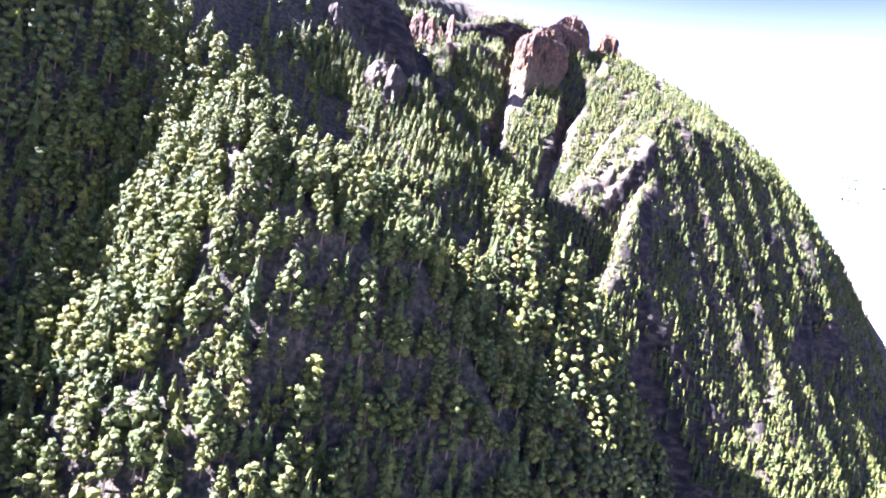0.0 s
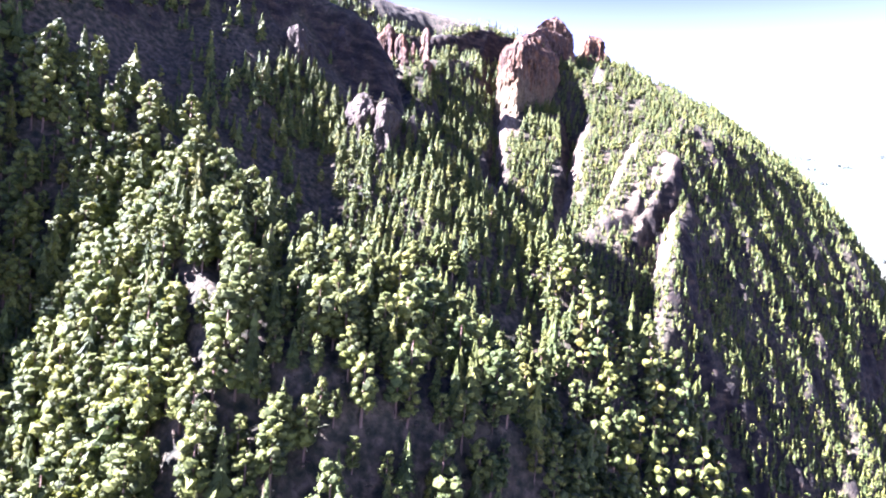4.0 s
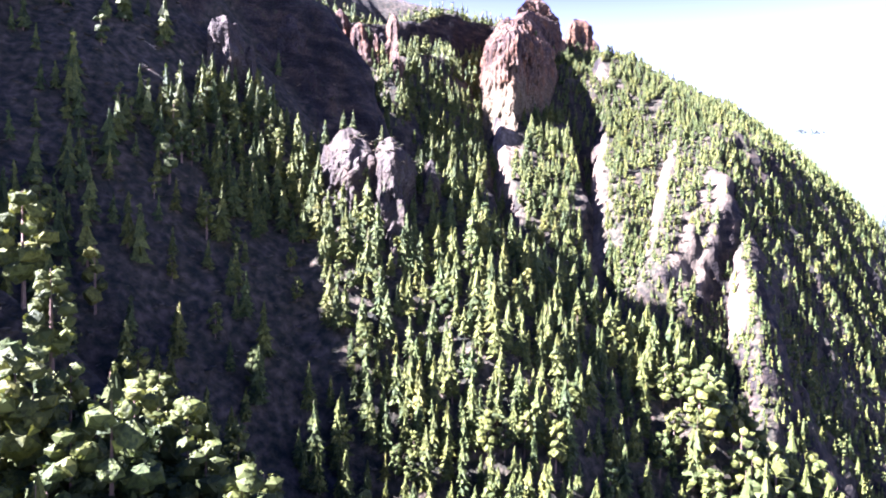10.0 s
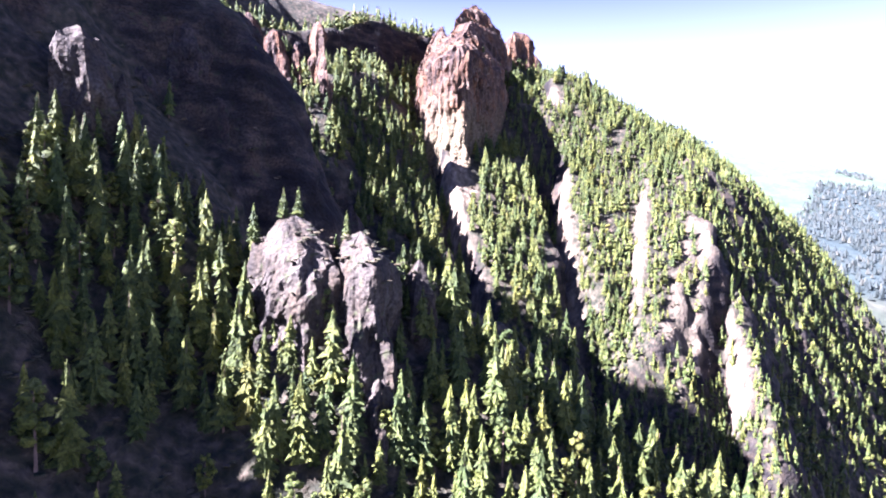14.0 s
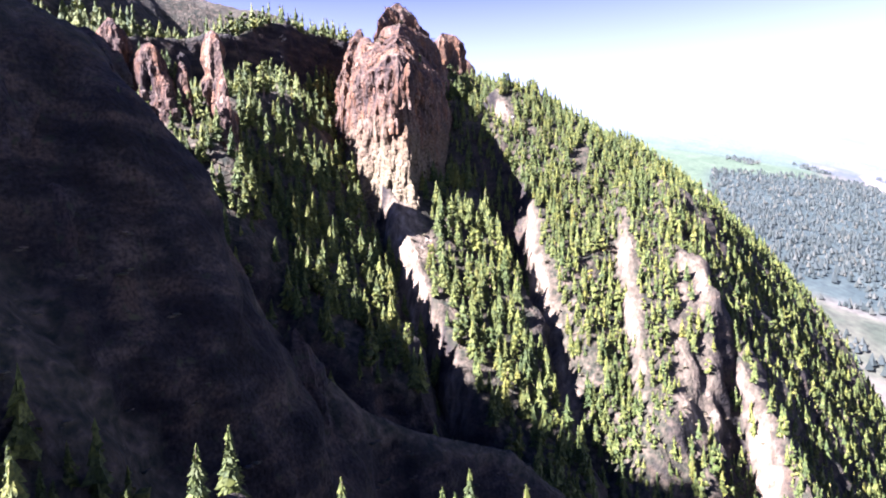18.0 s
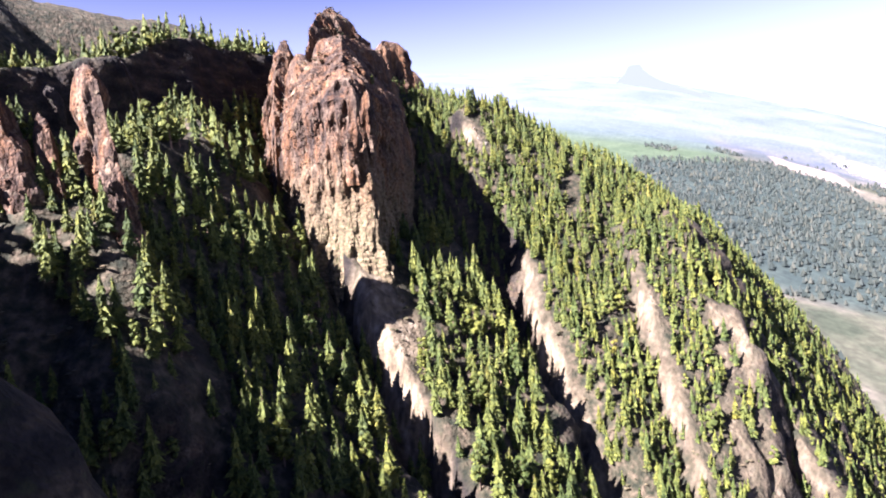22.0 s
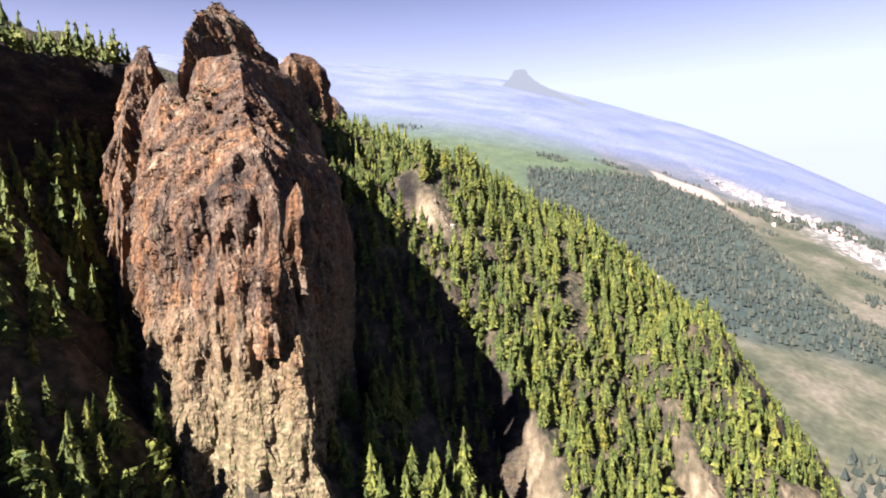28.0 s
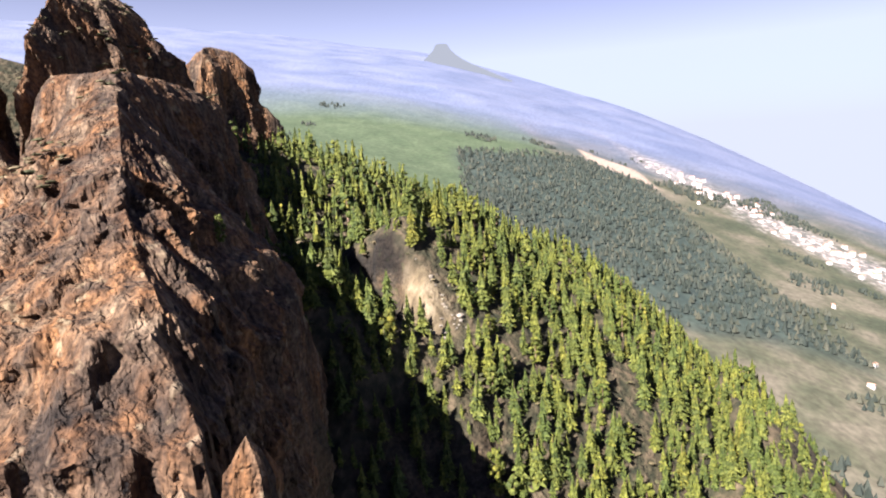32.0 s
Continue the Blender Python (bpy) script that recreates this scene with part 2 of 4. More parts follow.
far_mat, n, l = material("valley_ground", 0.95)
zone = {}
for key in ("wood", "dusk", "bare", "town", "blue"):
    zone[key] = n.new("ShaderNodeAttribute")
    zone[key].attribute_name = key
c = ramp(n, l, tex(n, l, "noise", 0.012, 8), [(0.35, (0.034, 0.04, 0.023)), (0.5, (0.06, 0.06, 0.037)), (0.64, (0.096, 0.085, 0.06))])
wood = ramp(n, l, tex(n, l, "noise", 0.02, 8), [(0.35, (0.04, 0.058, 0.03)), (0.65, (0.058, 0.078, 0.042))])
c = mix(n, l, zone["wood"].outputs["Fac"], c, wood)
dusk = ramp(n, l, tex(n, l, "noise", 0.03, 8), [(0.35, (0.02, 0.03, 0.026)), (0.65, (0.036, 0.048, 0.038))])
c = mix(n, l, zone["dusk"].outputs["Fac"], c, dusk)
# haze put into the ground colour: pale blue far out
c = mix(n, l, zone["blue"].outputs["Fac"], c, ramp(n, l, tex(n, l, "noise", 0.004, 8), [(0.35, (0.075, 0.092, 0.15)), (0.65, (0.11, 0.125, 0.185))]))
c = mix(n, l, zone["bare"].outputs["Fac"], c, (0.248, 0.192, 0.149))
roofs = ramp(n, l, tex(n, l, "noise", 0.06, 5), [(0.42, (0.09, 0.09, 0.085)), (0.52, (0.19, 0.16, 0.15)), (0.6, (0.4, 0.36, 0.34))])
c = mix(n, l, zone["town"].outputs["Fac"], c, roofs)
c2 = ramp(n, l, tex(n, l, "noise", 0.11, 6), [(0.3, (0.65, 0.65, 0.65)), (0.7, (1.2, 1.2, 1.2))])
l.new(mix(n, l, 1.0, c, c2, "MULTIPLY"), n["Principled BSDF"].inputs["Base Color"])

# even pale glow of the far volcano, in place of haze before it
haze_glow_mat = bpy.data.materials.new("haze_glow")
haze_glow_mat.use_nodes = True
n, l = haze_glow_mat.node_tree.nodes, haze_glow_mat.node_tree.links
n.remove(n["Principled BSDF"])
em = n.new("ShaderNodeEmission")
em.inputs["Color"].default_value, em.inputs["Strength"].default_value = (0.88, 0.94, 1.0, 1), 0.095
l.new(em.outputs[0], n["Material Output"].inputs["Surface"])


# ---- shape helpers ----
def lattice(seed):
    return np.random.RandomState(seed).rand(64, 64, 16)


LAT = {}


def vnoise(x, y, z=0.0, seed=0):
    """Smooth value noise, 0 to 1, on arrays."""
    g = LAT.setdefault(seed, lattice(seed))
    x, y, z = np.broadcast_arrays(np.asarray(x, float), np.asarray(y, float), np.asarray(z, float))
    i, j, k = np.floor(x).astype(int), np.floor(y).astype(int), np.floor(z).astype(int)
    u, v, w = x - i, y - j, z - k
    u, v, w = (q * q * (3 - 2 * q) for q in (u, v, w))
    out = 0
    for a in (0, 1):
        for b in (0, 1):
            for c in (0, 1):
                out = out + g[(i + a) % 64, (j + b) % 64, (k + c) % 16] * (u if a else 1 - u) * (v if b else 1 - v) * (w if c else 1 - w)
    return out


def fractal(x, y, z=0.0, octaves=4, seed=0):
    out, amp, f = 0, 0.5, 1.0
    for o in range(octaves):
        out = out + amp * (vnoise(x * f, y * f, np.asarray(z) * f, seed + o) - 0.5)
        amp, f = amp * 0.5, f * 2.03
    return out


def fast_mesh(name, verts, faces, smooth=False):
    """verts (n, 3), faces (m, 3 or 4) as arrays."""
    me = bpy.data.meshes.new(name)
    k = faces.shape[1]
    me.vertices.add(len(verts))
    me.vertices.foreach_set("co", np.ascontiguousarray(verts, np.float32).ravel())
    me.loops.add(faces.size)
    me.loops.foreach_set("vertex_index", np.ascontiguousarray(faces, np.int32).ravel())
    me.polygons.add(len(faces))
    me.polygons.foreach_set("loop_start", np.arange(0, faces.size, k, dtype=np.int32))
    me.polygons.foreach_set("use_smooth", np.full(len(faces), smooth))
    me.update(calc_edges=True)
    return me


def grid_faces(nu, nv):
    i = np.arange(nu * nv).reshape(nu, nv)
    return np.stack([i[:-1, :-1], i[1:, :-1], i[1:, 1:], i[:-1, 1:]], -1).reshape(-1, 4)


# ---- the mountain ----
def drop_from(x, y, crest, left, right, tip=1.2, round_off=3.0):
    """Height of a spur: a crest line of (x, y, z), falling on its left and right by (a, b): a d + b d d, beyond its tip by tip."""
    best = np.full(x.shape, -1e9)
    for (x0, y0, z0), (x1, y1, z1) in zip(crest[:-1], crest[1:]):
        dx, dy = x1 - x0, y1 - y0
        s = ((x - x0) * dx + (y - y0) * dy) / (dx * dx + dy * dy)
        t = np.clip(s, 0, 1)
        ex, ey = x - x0 - t * dx, y - y0 - t * dy
        d = np.hypot(ex, ey)
        side = dx * ey - dy * ex
        d = np.sqrt(d * d + round_off ** 2) - round_off
        w = 0.5 + 0.5 * np.clip(side / np.hypot(dx, dy) / (d + 1.0), -1, 1)
        a = right[0] + w * (left[0] - right[0])
        b = right[1] + w * (left[1] - right[1])
        c = (1 - w) * (right[2] if len(right) > 2 else 0) + w * (left[2] if len(left) > 2 else 0)
        best = np.maximum(best, z0 + t * (z1 - z0) - a * d - b * d * d - c * (1 - np.exp(-d / 5)))
    return best


SPURS, BLOCKS = [], []


def spur(crest, left, right):
    SPURS.append((crest, left, right))


def slab(plane, outline):
    BLOCKS.append((plane, outline))


# main wall: lower part, cliff edge, and the high ground behind it
spur([(-420, 90, 310), (-260, 220, 358), (-192, 330, 406), (-152, 415, 438), (-118, 464, 476)], (0.25, 0.0), (1.35, 0.0, 16))
# narrow peak added on the wall to cast shade on the headland
spur([(-126, 454, 474), (-119, 464, 493), (-114, 476, 486)], (0.5, 0.0), (3.0, 0.0))
# cliff edge, then the high ground
spur([(-112, 470, 468), (-82, 560, 458), (-32, 638, 480), (10, 664, 494), (40, 682, 506), (85, 704, 508)], (0.3, 0.0), (1.2, 0.0, 26))
spur([(-250, 470, 490), (-200, 540, 508), (-125, 660, 530), (-30, 757, 540), (60, 768, 534), (112, 762, 520)], (0.3, 0.0), (0.1, 0.016))
# ridge that runs out from the tower
spur([(122, 684, 491), (155, 676, 485), (180, 668, 477), (205, 648, 462), (230, 630, 446), (262, 622, 422), (290, 618, 402), (330, 625, 366), (401, 638, 297), (470, 645, 225)], (0.8, 0.002), (0.6, 0.0075))
# near wooded spur: its crest to the east, its branch towards the start
spur([(-172, 342, 384), (-110, 322, 344), (-87, 314, 325), (-85, 280, 321), (-58, 264, 307), (-36, 272, 300), (-15, 269, 285), (22, 272, 257), (60, 270, 222), (130, 262, 165)], (1.9, 0.0), (0.75, 0.009))
spur([(-84, 276, 320), (-80, 250, 302), (-70, 232, 282), (-54, 195, 228), (-42, 140, 165)], (1.2, 0.0), (1.5, 0.0))
# spur with the rock head
spur([(-120, 432, 385), (-70, 412, 371), (-50, 404, 370), (-25, 402, 364), (0, 398, 344), (28, 393, 327), (42, 386, 320), (75, 374, 284), (112, 358, 215)], (2.0, 0.0), (0.95, 0.003))
# cliff lumps below the wall
spur([(-130, 452, 424), (-102, 434, 404), (-88, 424, 394), (-74, 412, 382), (-64, 390, 346)], (2.0, 0.0), (1.7, 0.0))
# dark headland below the wall
spur([(-112, 462, 452), (-76, 468, 447), (-62, 468, 442), (-57, 468, 433), (-53, 468, 417), (-44, 468, 402), (-32, 468, 384), (-14, 468, 367), (20, 468, 352), (60, 462, 310)], (1.6, 0.0), (2.6, 0.0))
# crest above the wooded block
spur([(-36, 572, 444), (-8, 588, 451), (12, 604, 455), (22, 630, 462), (28, 658, 472)], (0.5, 0.0), (1.5, 0.0))
# buttress above the wooded block
spur([(-48, 602, 462), (-30, 566, 447), (-24, 548, 428)], (2.2, 0.0), (1.6, 0.0))
# ribs
spur([(246, 612, 412), (222, 560, 358), (206, 505, 272), (195, 468, 222), (185, 430, 175)], (1.35, 0.0), (1.3, 0.0))
spur([(301, 625, 408), (284, 580, 345), (276, 525, 262), (265, 460, 185)], (1.4, 0.0), (1.4, 0.0))
# spur at the far left of the start
spur([(-300, 240, 335), (-200, 205, 285), (-160, 165, 240), (-140, 100, 190)], (1.3, 0.0), (1.3, 0.0))


# saddle between the tower and the ridge
spur([(84, 632, 476), (100, 612, 462), (114, 600, 451), (122, 586, 436)], (1.0, 0.02), (1.3, 0.02))


# sloping blocks: a plane (x, y, z, rise per metre in x and in y) inside an outline, and how steeply each edge falls off
# shoulder of the near spur
slab((-60, 250, 301, -0.42, 0.3), [(-45, 228, 1.7), (20, 252, 1.2), (24, 268, 1.9), (-30, 277, 1.7), (-72, 320, 0.5), (-98, 322, 0.8), (-98, 300, 1.8), (-92, 255, 2.0), (-70, 234, 1.5)])
# wooded block beside the tower
slab((0, 549, 400, -0.35, 0.75), [(18, 498, 3.2), (27, 540, 3.2), (30, 572, 1.5), (-30, 585, 1.0), (-36, 560, 1.9), (-6, 512, 1.7)])
# wooded foot of the tower
slab((50, 555, 398, -0.15, 1.0), [(60, 470, 2.4), (81, 547, 2.2), (84, 580, 1.8), (44, 580, 4.0), (40, 545, 4.0), (38, 478, 0.9)])
# ribs of the ridge, each with a sheer side to the west
slab((103, 561, 407, 0.15, 1.08), [(105, 480, 1.2), (140, 530, 1.5), (170, 572, 1.6), (150, 612, 1.7), (118, 618, 0.9), (106, 566, 2.8), (77, 498, 0.8)])
slab((138, 542, 401, 0.2, 1.0), [(108, 484, 1.3), (165, 535, 1.8), (172, 556, 2.0), (150, 556, 2.4), (138, 542, 2.4), (100, 497, 0.7)])
slab((150, 524, 388, 0.5, 1.0), [(102, 484, 2.6), (115, 476, 2.8), (141, 503, 2.8), (157, 518, 1.8), (149, 527, 1.2), (126, 512, 1.2), (104, 492, 1.2)])
slab((150, 492, 343, -0.25, 0.9), [(131, 470, 1.0), (142, 474, 1.8), (166, 515, 1.6), (172, 540, 1.2), (160, 540, 2.4), (148, 494, 2.8)])
# wooded flank east of the ribs
slab((165, 512, 362, -0.68, 1.6), [(140, 440, 0.6), (250, 430, 0.8), (305, 525, 2.4), (240, 572, 2.8), (174, 548, 2.2), (153, 495, 1.0)])


def block(x, y, plane, outline):
    x0, y0, z0, a, b = plane
    fall = np.zeros(x.shape)
    for (px0, py0, k), (px1, py1, _) in zip(outline, outline[1:] + outline[:1]):
        ex, ey = px1 - px0, py1 - py0
        out = ((x - px0) * ey - (y - py0) * ex) / math.hypot(ex, ey)
        fall = np.maximum(fall, k * np.maximum(out, 0))
    return z0 + a * (x - x0) + b * (y - y0) - fall


def valley(x, y):
    f, s = 0.83 * (x - 24) + 0.56 * (y - 540), 0.56 * (x - 24) - 0.83 * (y - 540)
    return 190 + 0.202 * f - 0.3 * (np.sqrt(s * s + 200 ** 2) + s) / 2 + 0.17 * (np.sqrt(s * s + 200 ** 2) - s) / 2 - 0.00013 * np.maximum(s - 900, 0) ** 2


def height(x, y):
    x, y = np.asarray(x, float), np.asarray(y, float)
    wx = x + 7 * fractal(x / 30, y / 30, 0, 3, 10)
    wy = y + 7 * fractal(x / 30, y / 30, 5.5, 3, 20)
    hs = np.stack([drop_from(wx, wy, *s) for s in SPURS] + [block(wx, wy, *q) for q in BLOCKS] + [np.minimum(valley(x, y), 250)])
    top = hs.max(0)
    h = top + 1.6 * np.log(np.exp((hs - top) / 1.6).sum(0))
    crag = np.abs(fractal(x / 13, y / 13, 3.3, 4, 35))
    # small ribs down the flank of the ridge, each with a steep eastern side
    u = (0.91 * wx + 0.41 * wy) / 29 + 0.5 * fractal(x / 60, y / 60, 7.7, 2, 45)
    u = u - np.floor(u)
    rib = np.where(u < 0.8, u / 0.8, (1 - u) / 0.2) - 0.5
    flank = np.clip((x - 155) / 20, 0, 1) * np.clip((380 - x) / 60, 0, 1) * np.clip((605 - y) / 50, 0, 1) * np.clip((y - 420) / 30, 0, 1)
    h = h + 11 * rib * flank
    calm = 1 - 0.65 * np.clip((x - 85) / 20, 0, 1) * np.clip((y - 530) / 20, 0, 1)
    return h + calm * (9 * fractal(x / 24, y / 24, 1.5, 5, 30) - 9 * crag + 1.5)


GX0, GX1, GY0, GY1, STEP = -330.0, 500.0, 60.0, 780.0, 1.6
gx, gy = np.arange(GX0, GX1 + 1, STEP), np.arange(GY0, GY1 + 1, STEP)
X, Y = np.meshgrid(gx, gy, indexing="ij")
Z = height(X, Y)
zx, zy = np.gradient(Z, STEP)
steep = np.hypot(zx, zy)
bare_mask = np.clip((steep - np.where(Y < 372, 2.7, 1.75) + 1.0 * fractal(X / 18, Y / 18, 2.2, 3, 50)) / 0.3, 0, 1)
# broken rock on steep ground: pushed in and out along the slope's heading
crags = np.clip((steep - 1.2) / 0.8, 0, 1) * np.clip((Y - 400) / 30, 0, 1)
push = crags * (13 * fractal(X / 11, Y / 11, Z / 30, 4, 36) - 10 * np.abs(fractal(X / 7, Y / 7, Z / 22, 3, 37)) + 1.5)
MX, MY = X - push * zx / (steep + 0.1), Y - push * zy / (steep + 0.1)
me = fast_mesh("mountain", np.stack([MX, MY, Z], -1).reshape(-1, 3), grid_faces(*X.shape), True)
# pale tuff faces: lines down the sheer sides
TUFF = [[(41, 566, 0), (37, 540, 0), (34, 505, 0)], [(104, 563, 0), (92, 541, 0), (74, 499, 0)], [(137, 542, 0), (118, 519, 0), (104, 503, 0)],
        [(150, 522, 0), (131, 507, 0), (113, 493, 0), (108, 482, 0)], [(154, 518, 0), (137, 502, 0), (120, 486, 0)], [(149, 494, 0), (132, 472, 0)]]
near_rib = np.max([drop_from(X, Y, c, (1.3, 0.0), (1.2, 0.0)) for c in TUFF], 0)
tuff_mask = np.clip((3.3 + near_rib + 10 * fractal(X / 9, Y / 9, 4.4, 3, 55)) / 5, 0, 1)
# stony patch beside the saddle
stony = np.clip(2.5 * (1.0 - np.hypot((X - 119) / 9, (Y - 604) / 9) + fractal(X / 9, Y / 9, 4.4, 3, 55)), 0, 1)
# tuff at the foot of the tower's skirt
foot_patch = np.clip(2.5 * (1.1 - np.hypot((X - 45) / 9, (Y - 557) / 13) + 0.6 * fractal(X / 9, Y / 9, 4.4, 3, 55)), 0, 1)
tuff_mask = np.maximum(np.maximum(tuff_mask, 0.75 * stony), 0.9 * foot_patch)
at = me.attributes.new("tuff", "FLOAT", "POINT")
at.data.foreach_set("value", tuff_mask.ravel().astype(np.float32))
bare_mask = np.maximum(bare_mask, tuff_mask)
at = me.attributes.new("bare", "FLOAT", "POINT")
at.data.foreach_set("value", bare_mask.ravel().astype(np.float32))
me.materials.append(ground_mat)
tagged(new("ground", me), "steep rocky mountain flank of brown scrub and bare basalt", "mountain", kind="structure")


def ground_z(x, y):
    i = np.clip((np.asarray(x) - GX0) / STEP, 0, len(gx) - 1.001)
    j = np.clip((np.asarray(y) - GY0) / STEP, 0, len(gy) - 1.001)
    a, b = i.astype(int), j.astype(int)
    u, v = i - a, j - b
    return Z[a, b] * (1 - u) * (1 - v) + Z[a + 1, b] * u * (1 - v) + Z[a, b + 1] * (1 - u) * v + Z[a + 1, b + 1] * u * v


# ---- valley ground out to the horizon ----
q = np.linspace(-1, 1, 321)
q = np.sign(q) * np.abs(q) ** 1.6 * 4200
VX, VY = np.meshgrid(q + 24, q + 540, indexing="ij")
VZ = valley(VX, VY) + 40 * fractal(VX / 400, VY / 400, 0.3, 5, 70)
inside = (VX > GX0) & (VX < GX1) & (VY > GY0) & (VY < GY1)
VZ = np.where(inside, np.minimum(VZ, 40), VZ)
me = fast_mesh("valley", np.stack([VX, VY, VZ], -1).reshape(-1, 3), grid_faces(*VX.shape), True)
VF, VS = 0.83 * (VX - 24) + 0.56 * (VY - 540), 0.56 * (VX - 24) - 0.83 * (VY - 540)
edge = 90 * fractal(VX / 160, VY / 160, 0.7, 4, 75)


def zone_of(values, width):
    return np.clip(values / width + 0.5, 0, 1)


zones = {
    "wood": zone_of(np.minimum(330 - 0.1 * (VF - 1500) - VS + edge, VF - 850 + edge), 40),
    "dusk": zone_of(np.minimum(np.minimum(VF - 760 + edge, 1600 - VF + 0.6 * VS - 60 + edge), np.minimum(VS - 40 + edge, 500 - VS + edge)), 40),
    "bare": zone_of(np.minimum(95 - np.abs(VF - 1790 + 1.2 * (VS - 460)) + 0.7 * edge, 75 - np.abs(VS - 465) + 0.7 * edge), 12),
    "town": zone_of(60 + 0.2 * (VS - 700) - np.abs(VS - 790 + 0.28 * (VF - 1450)) + 1.5 * edge, 90) * zone_of(VF - 900 + edge, 200) * zone_of(VS - 600 + edge, 80) * 0.8,
    # painted haze, stronger with distance
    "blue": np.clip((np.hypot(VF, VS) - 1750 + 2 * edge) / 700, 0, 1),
}
for key, value in zones.items():
    at = me.attributes.new(key, "FLOAT", "POINT")
    at.data.foreach_set("value", value.ravel().astype(np.float32))
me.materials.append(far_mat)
tagged(new("ground", me), "wooded valley floor with fields and a pale town, haze in its far colour", "valley", kind="structure")

# distant volcano and mountain rim, beyond the valley
u = np.linspace(0, 2 * np.pi, 73)[:-1]
lv = np.linspace(0, 1, 14)
CU, CL = np.meshgrid(u, lv)
rad = 40 + 1000 * (1 - CL) ** 1.5 * (1 + 0.3 * fractal(CU * 1.5, CL * 3, 0.2, 4, 80))
cone = np.stack([24 + 3700 + rad * np.cos(CU), 540 + 2480 + rad * np.sin(CU), 700 + 490 * CL + 0 * CU], -1).reshape(-1, 3)
i = np.arange(cone.shape[0]).reshape(14, 72)
j = np.roll(i, -1, 1)
cf = np.stack([i[:-1], j[:-1], j[1:], i[1:]], -1).reshape(-1, 4)
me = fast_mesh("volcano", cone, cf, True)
me.materials.append(haze_glow_mat)
tagged(new("backdrop", me), "volcano cone far beyond the valley, its haze a pale glow", "volcano", kind="structure")

# ---- rock tower ----
def tower(name, foot, levels, seed, amp, label, mat=rock_mat, grain=0.75):
    """A crag: a foot outline lofted up through levels of (z, scale, shift x, shift y)."""
    foot = np.array(foot, float)
    per = np.vstack([foot, foot[:1]])
    seg = np.hypot(*np.diff(per, axis=0).T)
    s = np.concatenate([[0], np.cumsum(seg)])
    m = int(s[-1] / grain)
    t = np.linspace(0, s[-1], m, endpoint=False)
    ox, oy = np.interp(t, s, per[:, 0]), np.interp(t, s, per[:, 1])
    mid = foot.mean(0)
    lz = np.array([q[0] for q in levels])
    zs = np.arange(lz[0], lz[-1], grain)
    sc, sx, sy = (np.interp(zs, lz, [q[k] for q in levels]) for k in (1, 2, 3))
    PX = mid[0] + sx[:, None] + (ox - mid[0])[None] * sc[:, None]
    PY = mid[1] + sy[:, None] + (oy - mid[1])[None] * sc[:, None]
    PZ = np.repeat(zs[:, None], m, 1)
    nx, ny = PX - PX.mean(1, keepdims=True), PY - PY.mean(1, keepdims=True)
    nn = np.hypot(nx, ny) + 1e-6
    col = np.abs(fractal(PX / 10, PY / 10, PZ / 50, 3, seed))
    cell = np.floor(5 * vnoise(PX / 4, PY / 4, PZ / 7, seed + 3)) / 5 - 0.5
    fine = fractal(PX / 3.2, PY / 3.2, PZ / 5, 4, seed + 8)
    fade = np.clip((PZ[-1:] - PZ) / 12, 0.35, 1)
    d = fade * (amp * (3.2 * fractal(PX / 17, PY / 17, PZ / 24, 3, seed + 7) - 4.0 * col) + 2.2 * (0.8 * cell + 2.4 * fine - 2.6 * np.abs(fractal(PX / 4.5, PY / 4.5, PZ / 30, 2, seed + 15)) + 0.9 * np.floor(5 * vnoise(PX / 1.9, PY / 1.9, PZ / 6, seed + 17)) / 5 - 0.3))
    PX, PY = PX + nx / nn * d, PY + ny / nn * d
    PZ = PZ + amp * (2.4 * fractal(PX / 9, PY / 9, PZ / 9, 3, seed + 9) + 1.6 * fractal(PX / 2.5, PY / 2.5, PZ / 2.5, 2, seed + 11)) * np.clip((PZ - zs[0]) / 25, 0, 1)
    verts = np.stack([PX, PY, PZ], -1).reshape(-1, 3)
    k = len(zs)
    i = np.arange(k * m).reshape(k, m)
    j = np.roll(i, -1, axis=1)
    faces = np.stack([i[:-1], j[:-1], j[1:], i[1:]], -1).reshape(-1, 4)
    cap = len(verts)
    verts = np.vstack([verts, [[PX[-1].mean(), PY[-1].mean(), PZ[-1].max() + 1]]])
    faces = np.vstack([faces, np.stack([i[-1], j[-1], np.full(m, cap), np.full(m, cap)], -1)])
    quads = faces[faces[:, 2] != faces[:, 3]]
    tris = faces[faces[:, 2] == faces[:, 3]][:, :3]
    allf = np.vstack([quads[:, [0, 1, 2]], quads[:, [0, 2, 3]], tris])
    me = fast_mesh(name, verts, allf)
    me.materials.append(mat)
    return tagged(new(name, me), label, "rock")


def under(ob, parent, name=""):
    """Makes ob a part of parent."""
    for key in ("category", "label"):
        if key in ob:
            del ob[key]
    ob.parent = parent
    return ob


crag = tagged(new("rock_tower"), "rust-brown basalt crag with a summit block above a grassy skirt", "rock")
under(tower("prow", [(50, 569), (43, 576), (38, 590), (39, 603), (48, 617), (72, 622), (92, 602), (72, 586)],
            [(375, 1.15, 0, 0), (414, 1.03, 0, 0), (445, 0.98, 0, 0), (464, 0.93, 0, 1), (471, 0.8, 2, 5), (479, 0.55, 6, 12), (487, 0.34, 12, 19), (494, 0.12, 17, 24)], 100, 1.25, "", crag_mat, 0.5), crag)
